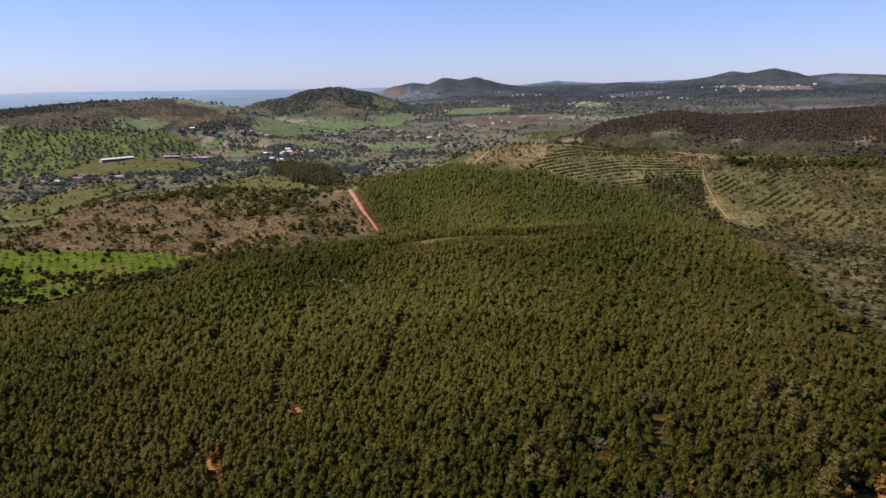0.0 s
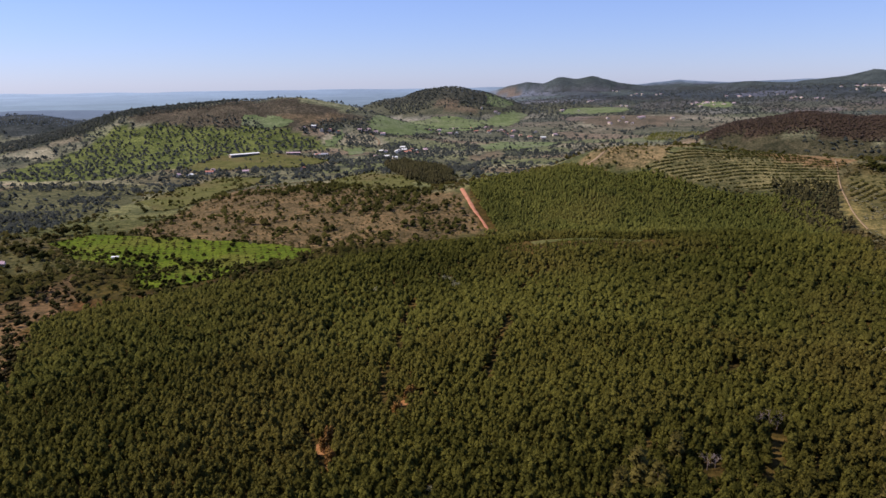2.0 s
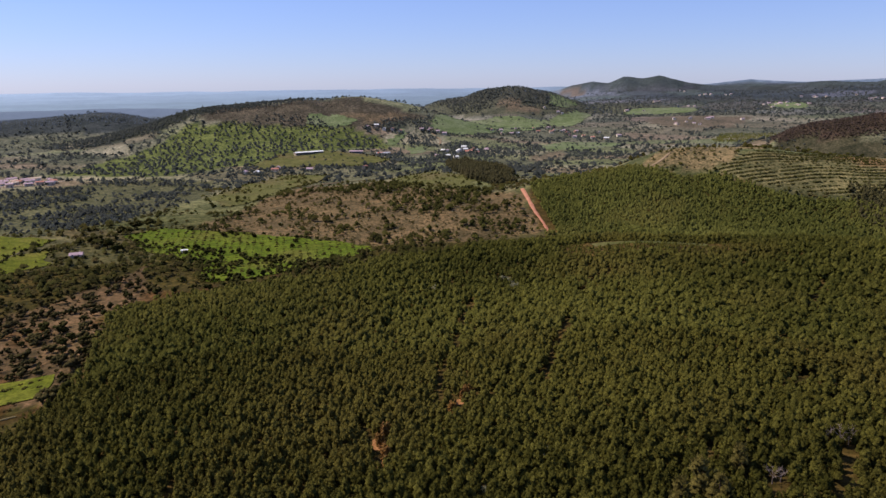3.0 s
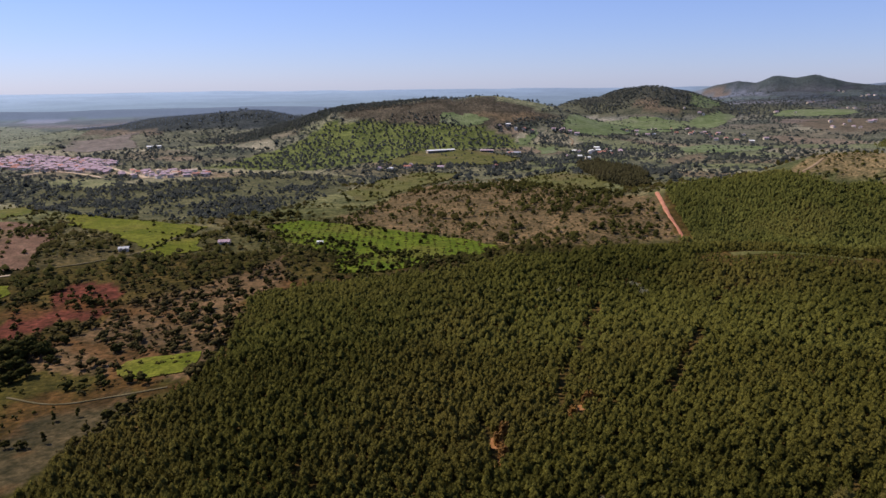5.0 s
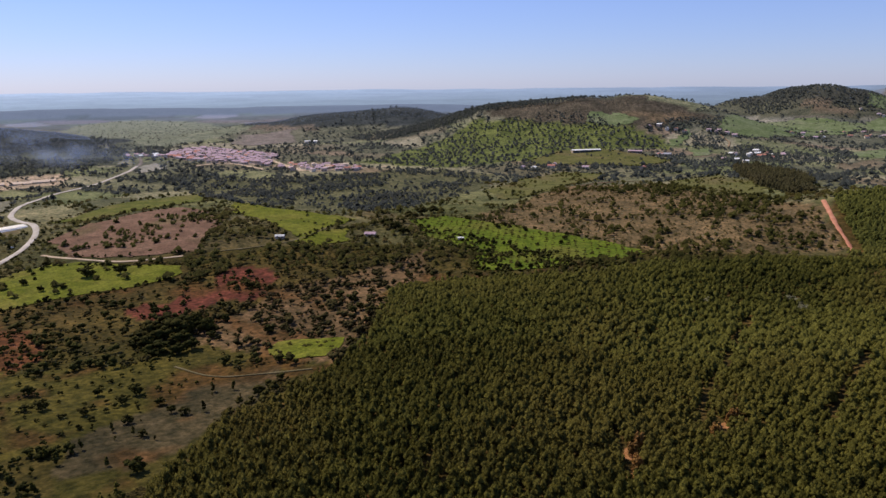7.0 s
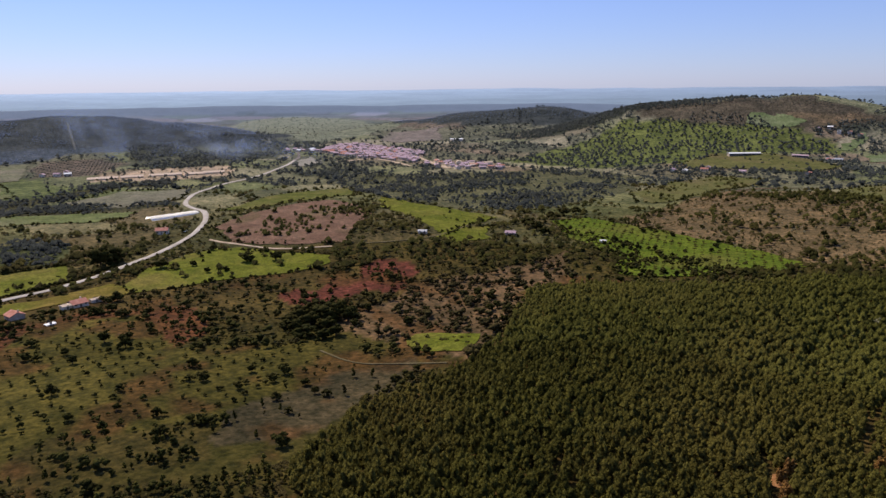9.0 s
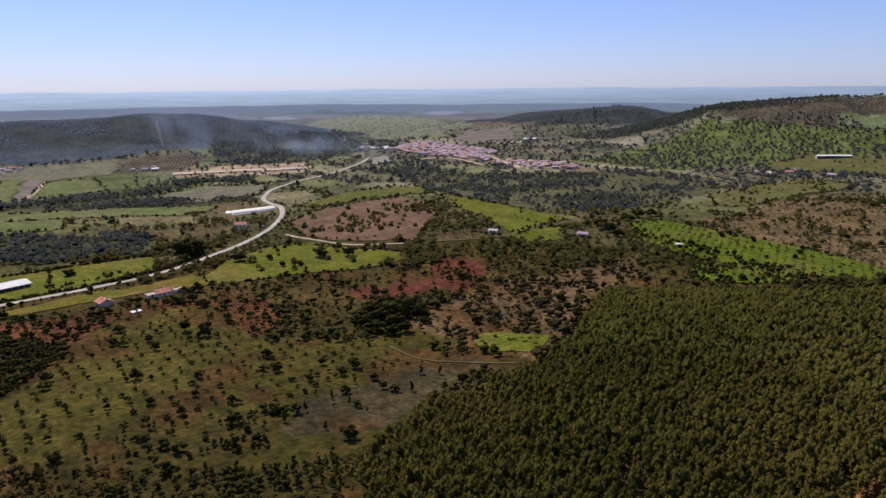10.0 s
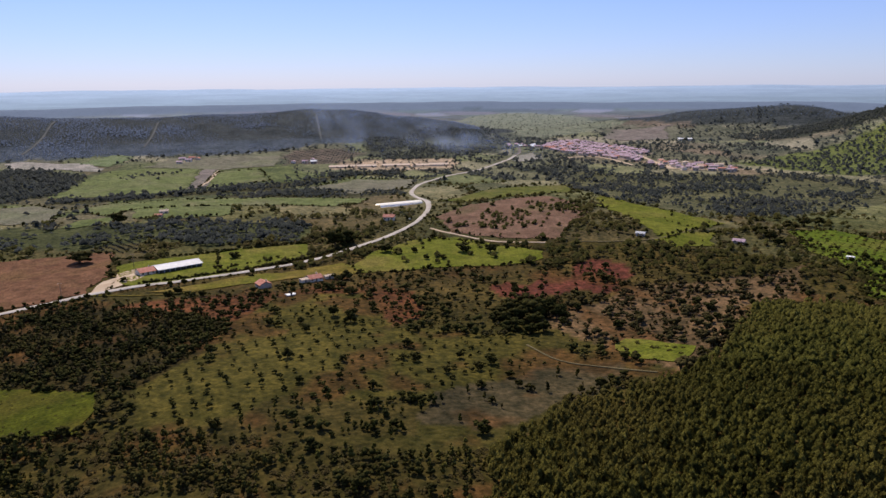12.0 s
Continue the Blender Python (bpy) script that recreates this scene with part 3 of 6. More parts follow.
# ---- ground ----
COVER = {  # natural ground cover: colour, blued by painted haze in far areas, and how far its edge wanders
    "open_plain": ((0.115, 0.118, 0.064), 12), "pine_wood": ((0.085, 0.060, 0.022), 5), "belt_a": ((0.070, 0.080, 0.036), 8), "belt_b": ((0.068, 0.068, 0.038), 8), "belt_c": ((0.068, 0.068, 0.040), 8), "red_soil": ((0.112, 0.038, 0.028), 4), "tan_strip": ((0.165, 0.105, 0.065), 3), "red_scrub": ((0.122, 0.052, 0.026), 8),
    "grey_patch": ((0.068, 0.056, 0.032), 5), "young_grass": ((0.080, 0.070, 0.017), 8), "slope_foot": ((0.062, 0.051, 0.016), 7), "brown_scrub": ((0.158, 0.115, 0.067), 8),
    "mixed_brown": ((0.138, 0.092, 0.054), 8), "bare_farm": ((0.165, 0.138, 0.108), 14), "dark_wood": ((0.036, 0.029, 0.010), 6), "dark_bottom": ((0.054, 0.045, 0.014), 8),
    "right_scrub": ((0.108, 0.090, 0.046), 8), "terrace": ((0.172, 0.156, 0.084), 6), "terrace_b": ((0.122, 0.110, 0.054), 6), "pale_bank": ((0.162, 0.138, 0.064), 5), "crest_trees": ((0.075, 0.070, 0.040), 5),
    "bare_top": ((0.205, 0.160, 0.095), 9), "bare_top_b": ((0.235, 0.155, 0.090), 9), "dry_meadow": ((0.21, 0.185, 0.115), 9), "brown_hill_wood": ((0.058, 0.043, 0.036), 8),
    "barn_hill_trees": ((0.128, 0.154, 0.055), 10), "spur_wood": ((0.050, 0.058, 0.050), 8), "crest_wood": ((0.085, 0.076, 0.066), 8), "barn_hill_top": ((0.100, 0.088, 0.074), 15), "olive_dark": ((0.110, 0.112, 0.066), 12),
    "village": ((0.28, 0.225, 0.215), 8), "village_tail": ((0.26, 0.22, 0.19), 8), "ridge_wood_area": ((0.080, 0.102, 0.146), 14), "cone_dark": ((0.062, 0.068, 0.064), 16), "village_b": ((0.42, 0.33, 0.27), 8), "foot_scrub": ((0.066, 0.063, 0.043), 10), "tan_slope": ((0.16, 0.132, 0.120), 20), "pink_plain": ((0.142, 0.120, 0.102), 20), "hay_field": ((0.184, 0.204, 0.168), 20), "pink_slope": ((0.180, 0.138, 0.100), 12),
    "left_wood": ((0.05, 0.056, 0.042), 10), "ridge_skirt": ((0.078, 0.086, 0.064), 14), "orchard_b": ((0.128, 0.108, 0.098), 8),
}
CAST = {name: (np.array(c), edge) for name, (c, edge) in COVER.items()}


# The blue-heavy factor puts valley haze into the plot colours.
PATCH = np.array((1.88, 1.90, 2.24)) * np.array([(0.105, 0.110, 0.080), (0.088, 0.094, 0.072), (0.125, 0.128, 0.095), (0.114, 0.130, 0.076), (0.150, 0.160, 0.098), (0.205, 0.195, 0.145), (0.155, 0.125, 0.100), (0.125, 0.115, 0.088), (0.064, 0.074, 0.060)])


def patchwork(x, y, size, seed):
    """Irregular plots: for each point the plot's own number in 0..1, and how near the plot's border is (0 at the border)."""
    gx, gy = x / (size * 1.5) + 0.2 * vnoise(x, y, size, seed), y / size + 0.2 * vnoise(x, y, size, seed + 5)
    ix, iy = np.floor(gx), np.floor(gy)
    first, second, own = np.full(x.shape, 9.0), np.full(x.shape, 9.0), np.zeros(x.shape)
    for di in (-1, 0, 1):
        for dj in (-1, 0, 1):
            cx, cy = ix + di, iy + dj
            h = np.sin(cx * 127.1 + cy * 311.7 + seed) * 43758.5453
            k = np.sin(cx * 269.5 + cy * 183.3 + seed) * 43758.5453
            h, k = h - np.floor(h), k - np.floor(k)
            d = np.hypot(gx - cx - 0.15 - 0.7 * h, gy - cy - 0.15 - 0.7 * k)
            closer = d < first
            second = np.where(closer, first, np.minimum(second, d))
            own = np.where(closer, (h * 7.13 + k * 3.7) % 1.0, own)
            first = np.where(closer, d, first)
    return np.clip(own, 0, 0.9999), second - first


# Plots of the plain, blued by the same painted haze.
OPEN = np.array((1.14, 1.32, 1.70)) * np.array([(0.095, 0.115, 0.035), (0.12, 0.135, 0.045), (0.15, 0.145, 0.075), (0.135, 0.100, 0.060), (0.085, 0.095, 0.040)])


def cover_at(x, y):
    """Colour of the natural ground cover, with distance haze put in as pale blue."""
    near_id = patchwork(x, y, 66, 15)[0]
    far_id = patchwork(x, y, 130, 16)[0]
    t = np.clip(0.5 + 0.55 * vnoise(x, y, 120, 11) + 0.3 * vnoise(x, y, 41, 12), 0, 1)[:, None]
    col = np.array((0.046, 0.046, 0.011)) * (1 - t) + np.array((0.085, 0.062, 0.022)) * t
    r = np.hypot(x, y)
    tones = np.where((r < 1350)[:, None], PATCH[(near_id * len(PATCH)).astype(int)], PATCH[(far_id * len(PATCH)).astype(int)])
    # Blue grows with distance: haze put into the plot colours.
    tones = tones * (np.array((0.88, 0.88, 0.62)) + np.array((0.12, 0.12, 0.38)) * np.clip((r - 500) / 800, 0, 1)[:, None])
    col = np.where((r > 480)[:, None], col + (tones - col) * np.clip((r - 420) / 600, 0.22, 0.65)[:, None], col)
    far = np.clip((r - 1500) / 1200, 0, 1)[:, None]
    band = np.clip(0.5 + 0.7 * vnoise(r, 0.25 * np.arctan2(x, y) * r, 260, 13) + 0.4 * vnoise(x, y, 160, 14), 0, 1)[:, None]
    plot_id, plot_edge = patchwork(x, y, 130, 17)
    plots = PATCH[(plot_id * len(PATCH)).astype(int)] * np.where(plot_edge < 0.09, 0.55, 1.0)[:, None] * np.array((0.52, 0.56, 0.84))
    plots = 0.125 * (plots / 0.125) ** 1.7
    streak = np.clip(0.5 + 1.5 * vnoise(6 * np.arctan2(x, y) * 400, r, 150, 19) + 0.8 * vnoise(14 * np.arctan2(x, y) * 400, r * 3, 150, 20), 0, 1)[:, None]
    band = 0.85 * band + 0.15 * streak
    hazed_plain = np.array((0.062, 0.084, 0.104)) * (1 - band) + np.array((0.165, 0.182, 0.182)) * band
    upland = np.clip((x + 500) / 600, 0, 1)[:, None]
    hazed_plain = hazed_plain * (1 - 0.5 * upland)
    # Painted haze of the far plain, paler on the sunward side.
    sunward_haze = np.clip((np.degrees(np.arctan2(-x, y)) - 10) / 55, 0, 1)[:, None]
    # Streaks laid out round the camera, to lie level in its view.
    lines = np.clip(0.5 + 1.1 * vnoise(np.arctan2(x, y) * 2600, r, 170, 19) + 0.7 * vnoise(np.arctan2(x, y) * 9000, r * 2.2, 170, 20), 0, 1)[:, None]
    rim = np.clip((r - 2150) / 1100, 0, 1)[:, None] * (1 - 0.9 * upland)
    hazed_plain = hazed_plain * (1 - rim) + (np.array((0.135, 0.182, 0.222)) * (1 - sunward_haze) + np.array((0.215, 0.290, 0.360)) * sunward_haze) * rim
    edge_haze = np.clip((r - 2900) / 2000, 0, 1)[:, None] ** 1.2 * (1 - 0.9 * upland)
    hazed_plain = hazed_plain * (1 - edge_haze) + (np.array((0.205, 0.275, 0.375)) * (1 - sunward_haze) + np.array((0.350, 0.460, 0.600)) * sunward_haze) * edge_haze
    hazed_plain = hazed_plain * (1 + (0.10 * lines - 0.05) * np.clip((r - 2300) / 500, 0, 1)[:, None])
    col = col * (1 - far) + (hazed_plain * (0.45 + 0.55 * rim) + 0.55 * plots * (1 - rim) * (1 - 0.42 * upland)) * far
    for name, (c, edge) in CAST.items():
        mask = inside(AREAS[name], x + edge * vnoise(x, y, edge * 3, 21), y + edge * vnoise(x, y, edge * 3, 22))
        col[mask] = 0.45 * c + 0.55 * OPEN[(near_id[mask] * len(OPEN)).astype(int)] if name == "open_plain" else c
    blotch = np.clip(2.2 * vnoise(x, y, 24, 17) + 1.4 * vnoise(x, y, 9, 18) - 0.7, 0, 0.75)[:, None] * ((r < 420) & (x < -90))[:, None]
    col = col * (1 - blotch) + np.array((0.095, 0.050, 0.020)) * blotch
    # Far ridges and hills: haze blue put into the ground colour.
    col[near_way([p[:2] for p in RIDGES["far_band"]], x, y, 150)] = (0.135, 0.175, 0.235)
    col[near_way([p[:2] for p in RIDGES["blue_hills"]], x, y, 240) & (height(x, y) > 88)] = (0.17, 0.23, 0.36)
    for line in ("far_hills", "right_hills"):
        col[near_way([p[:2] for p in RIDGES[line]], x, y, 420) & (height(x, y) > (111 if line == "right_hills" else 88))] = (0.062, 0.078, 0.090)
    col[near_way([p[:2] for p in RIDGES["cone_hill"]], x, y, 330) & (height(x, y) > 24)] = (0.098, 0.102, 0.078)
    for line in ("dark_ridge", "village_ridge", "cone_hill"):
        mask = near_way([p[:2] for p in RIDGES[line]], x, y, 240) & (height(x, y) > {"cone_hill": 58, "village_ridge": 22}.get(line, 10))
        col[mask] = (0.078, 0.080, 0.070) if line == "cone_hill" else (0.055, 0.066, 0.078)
    col[inside(AREAS["cone_bare"], x + 12 * vnoise(x, y, 40, 21), y + 12 * vnoise(x, y, 40, 22))] = (0.17, 0.135, 0.105)
    return col


def build_ground():
    rings = np.concatenate([[0.001, 8, 16, 24], 30 * np.exp(np.arange(0, math.log(4950 / 30), 0.0155))])
    turn = np.radians(np.concatenate([np.arange(-44, 112, 0.38), np.arange(112, 316, 4.0)]))
    rr, aa = np.meshgrid(rings, turn, indexing="ij")
    x, y = (-rr * np.sin(aa)).ravel(), (rr * np.cos(aa)).ravel()
    nr, na = rr.shape
    i, j = np.meshgrid(np.arange(nr - 1), np.arange(na), indexing="ij")
    k = (j + 1) % na
    faces = np.stack([i * na + j, (i + 1) * na + j, (i + 1) * na + k, i * na + k], -1).reshape(-1, 4)[:, ::-1]
    # Grain fades with distance from the camera, as part of the painted haze.
    grain = 1 - 0.85 * np.clip((np.hypot(x, y) - 1700) / 900, 0, 1) * (1 - 0.75 * np.clip((x + 500) / 600, 0, 1))
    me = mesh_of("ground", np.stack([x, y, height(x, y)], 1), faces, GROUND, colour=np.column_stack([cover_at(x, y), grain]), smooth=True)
    return tagged(new("ground", me), "rolling dry grassland with red and brown soil", "ground", kind="structure")


build_ground()


def draped(name, poly, mat, label, lift=0.25, category="field", wander=1.0):
    """A field laid over the ground, with a slightly wandering edge."""
    from_pts, edge = [], []
    for (ax, ay), (bx, by) in zip(poly, poly[1:] + poly[:1]):
        count = max(1, int(math.hypot(bx - ax, by - ay) / 5))
        for s in range(count):
            from_pts.append((ax + (bx - ax) * s / count, ay + (by - ay) * s / count))
    ex, ey = np.array(from_pts).T
    ex, ey = ex + wander * 2.6 * vnoise(ex, ey, 16 * wander, 31) + wander * 1.2 * vnoise(ex, ey, 6, 33), ey + wander * 2.6 * vnoise(ex, ey, 16 * wander, 32) + wander * 1.2 * vnoise(ex, ey, 6, 34)
    span = max(np.ptp(ex), np.ptp(ey))
    step = max(3.0, span / 45)
    gx, gy = np.meshgrid(np.arange(ex.min(), ex.max(), step), np.arange(ey.min(), ey.max(), step))
    gx, gy = gx.ravel(), gy.ravel()
    keep = inside(list(zip(ex, ey)), gx, gy)
    pts = [Vector((float(a), float(b))) for a, b in list(zip(ex, ey)) + list(zip(gx[keep], gy[keep]))]
    n = len(ex)
    from mathutils.geometry import delaunay_2d_cdt
    v, _, f, _, _, _ = delaunay_2d_cdt(pts, [(a, (a + 1) % n) for a in range(n)], [], 1, 0.01)
    vx, vy = np.array([p.x for p in v]), np.array([p.y for p in v])
    z = height(vx, vy) + lift + 0.0004 * np.hypot(vx, vy)
    tri = np.array([q for q in f if len(q) == 3])
    ax, ay, bx, by = vx[tri[:, 1]] - vx[tri[:, 0]], vy[tri[:, 1]] - vy[tri[:, 0]], vx[tri[:, 2]] - vx[tri[:, 0]], vy[tri[:, 2]] - vy[tri[:, 0]]
    tri[ax * by < ay * bx] = tri[ax * by < ay * bx][:, ::-1]
    me = mesh_of(name, np.stack([vx, vy, z], 1), tri, mat, smooth=True)
    return tagged(new(name, me), label, category, kind="structure")


for key, mat, label in (
    ("bright_field", GRASS_VIVID, "bright green field dotted with low shrubs"), ("barn_meadow", GRASS_DULL, "pale green meadow below a long barn"),
    ("mid_meadow_a", GRASS_DULL, "green pasture with scattered trees"), ("mid_meadow_b", GRASS_DULL, "pale dry pasture on a low hill"),
    ("strip_field", GRASS_BRIGHT, "narrow bright green field between trees"), ("strip_field_b", GRASS_BRIGHT, "small bright green field beside a hut"),
    ("brown_field", BROWN, "brown pasture with dark scattered trees"), ("road_field", GRASS_BRIGHT, "green field beside the winding road"),
    ("ochre_field", OCHRE, "ochre and green strip along the road"), ("west_field", GRASS_BRIGHT, "bright green field behind the road"),
    ("patch_field", GRASS_BRIGHT, "small light green clearing beside the pines"), ("low_field", GRASS_TUFT, "green field with rough tufts below the wood"),
    ("shed_yard", PALE_DIRT, "pale bare earth yard beside the shed"), ("plough_field", PLOUGH, "reddish brown ploughed field beside the road"), ("shed_field", GRASS_BRIGHT, "bright green field round a long shed"),
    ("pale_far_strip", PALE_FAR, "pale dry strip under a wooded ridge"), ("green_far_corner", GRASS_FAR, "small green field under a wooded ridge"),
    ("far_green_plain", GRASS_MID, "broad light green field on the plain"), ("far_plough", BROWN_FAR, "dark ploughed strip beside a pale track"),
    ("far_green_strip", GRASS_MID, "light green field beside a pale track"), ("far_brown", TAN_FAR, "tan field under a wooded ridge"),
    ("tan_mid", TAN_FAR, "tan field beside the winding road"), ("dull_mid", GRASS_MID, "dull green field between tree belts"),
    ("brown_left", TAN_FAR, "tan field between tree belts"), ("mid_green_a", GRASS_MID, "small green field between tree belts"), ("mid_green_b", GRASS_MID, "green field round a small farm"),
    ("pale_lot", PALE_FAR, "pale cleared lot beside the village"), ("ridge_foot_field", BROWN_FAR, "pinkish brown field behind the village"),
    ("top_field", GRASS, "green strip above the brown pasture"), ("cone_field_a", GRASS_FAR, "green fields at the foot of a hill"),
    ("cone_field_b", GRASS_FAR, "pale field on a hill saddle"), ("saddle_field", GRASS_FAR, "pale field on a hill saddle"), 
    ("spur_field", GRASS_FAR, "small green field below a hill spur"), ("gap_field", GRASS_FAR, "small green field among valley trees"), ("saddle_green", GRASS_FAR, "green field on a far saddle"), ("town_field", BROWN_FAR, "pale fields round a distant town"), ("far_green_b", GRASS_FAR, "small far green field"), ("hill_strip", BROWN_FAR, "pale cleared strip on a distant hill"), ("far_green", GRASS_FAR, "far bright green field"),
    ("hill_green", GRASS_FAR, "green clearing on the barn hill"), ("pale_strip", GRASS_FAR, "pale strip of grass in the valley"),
):
    draped("field", AREAS[key], mat, label, wander=max(1.0, math.hypot(*AREAS[key][0]) / 220))


def ribbon(name, key, width, mat, label, lift=0.35):
    """A way of the given width, laid over the ground along a smooth line."""
    p = np.array(WAYS[key], float)
    q = np.vstack([2 * p[0] - p[1], p, 2 * p[-1] - p[-2]])
    line = []
    for a, b, c, d in zip(q, q[1:], q[2:], q[3:]):
        count = max(2, int(np.linalg.norm(c - b) / 4))
        for s in np.arange(count) / count:
            line.append(0.5 * (2 * b + (c - a) * s + (2 * a - 5 * b + 4 * c - d) * s * s + (3 * b - a - 3 * c + d) * s ** 3))
    line = np.array(line + [p[-1]])
    way = np.gradient(line, axis=0)
    side = np.stack([-way[:, 1], way[:, 0]], 1) / np.maximum(np.linalg.norm(way, axis=1), 1e-6)[:, None]
    edge = 1 + (0.12 if name == "road" else 0.3) * vnoise(line[:, 0], line[:, 1], 7, 41) + (0 if name == "road" else 0.15) * vnoise(line[:, 0], line[:, 1], 23, 42)
    rows = []
    for off, drop in ((-0.5, -0.25), (-0.42, 0), (0, 0.06), (0.42, 0), (0.5, -0.25)):
        at = line + side * (off * width * edge)[:, None]
        z = height(at[:, 0], at[:, 1]) + lift + drop + 0.0004 * np.hypot(at[:, 0], at[:, 1])
        rows.append(np.column_stack([at, z]))
    n, verts = len(line), np.concatenate(rows)
    faces = [(c * n + i, c * n + i + 1, (c + 1) * n + i + 1, (c + 1) * n + i) for c in range(4) for i in range(n - 1)]
    return tagged(new(name, mesh_of(name, verts, np.array(faces)[:, ::-1], mat, smooth=True)), label, "road", kind="structure")


ribbon("road", "road", 4.6, ROAD, "pale winding country road through the fields")
for key, width, mat, label in (
    ("farm", 2.4, PALE_DIRT, "pale farm track round a brown pasture"), ("redtrack", 3.0, RED_DIRT, "straight red dirt track beside the pines"),
    ("valleylane", 2.8, TAN_TRACK, "pale winding lane between valley farms"), ("palepath", 1.2, TAN_TRACK, "pale worn firebreak down the hill"), ("drive", 6, PALE_DIRT, "pale dirt drive to the shed"),
    ("shedtrack", 1.3, OCHRE, "thin path below the road"), ("redpath", 2.6, BROWN, "reddish track across the pasture"),
    ("path2", 1.0, WORN_PATH, "narrow path through dry grass"),
    ("ridgeA", 3.6, DULL_TRACK, "pale firebreak down a wooded ridge"), ("ridgeB", 3.6, DULL_TRACK, "pale firebreak down a wooded ridge"),
    ("ridgeC", 3.4, DULL_TRACK, "pale firebreak down a wooded ridge"), ("baretrack", 2.6, TAN_TRACK, "bare sandy track on the hilltop"),
    ("hutroad", 1.7, WORN_PATH, "narrow dark lane past the huts"),
    ("crest", 8, GRASS_DULL, "pale grassy strip along the pine crest"),
    ("pathR", 5, PALE_DIRT, "pale track between distant fields"), ("villagest", 5, BROWN_FAR, "pale village street"),
    ("village_lane", 6, PALE_DIRT, "pale lane along the village"), ("village_street", 7, PALE_DIRT, "pale street through the village"), ("tail_lane", 5, PALE_DIRT, "pale lane below the last houses"),
):
    ribbon("dirt_track", key, width, mat, label, 0.3)


# ---- trees and shrubs ----
OCTA = np.array([(1, 0, 0), (-1, 0, 0), (0, 1, 0), (0, -1, 0), (0, 0, 1), (0, 0, -1)], float)
OCTA_F = np.array([(0, 2, 4), (2, 1, 4), (1, 3, 4), (3, 0, 4), (2, 0, 5), (1, 2, 5), (3, 1, 5), (0, 3, 5)])


def crown_form(kind, clumps, seed):
    """Places and sizes of a crown's clumps, for a tree 1 high: (clumps, 3) and (clumps, 3)."""
    g = np.random.default_rng(seed)
    u = np.sort(g.random(clumps))
    a = g.random(clumps) * 6.283 + np.arange(clumps) * 2.4
    if kind == "pine":
        reach = 0.125 * np.sqrt(np.clip(1 - u, 0, 1)) + 0.012
        z = 0.24 + 0.68 * u
        size = (0.090 + 0.054 * (1 - u)) * (14 / clumps) ** 0.4
        c = np.stack([np.cos(a) * reach, np.sin(a) * reach, z], 1)
        return c, np.stack([size, size, size * 1.1], 1)
    reach = 0.40 * np.sqrt(g.random(clumps)) if kind == "oak" else 0.55 * np.sqrt(g.random(clumps))
    low, top = (0.13, 0.82) if kind == "oak" else (0.22, 0.66)
    z = low + (top - low) * np.sqrt(np.clip(1 - (reach / 0.6) ** 2, 0, 1)) * (0.22 + 0.78 * g.random(clumps))
    size = (0.20 + 0.10 * g.random(clumps)) * (9 / clumps) ** 0.4
    return np.stack([np.cos(a) * reach, np.sin(a) * reach, z], 1), np.stack([size * 1.1, size * 1.1, size * 0.85], 1)


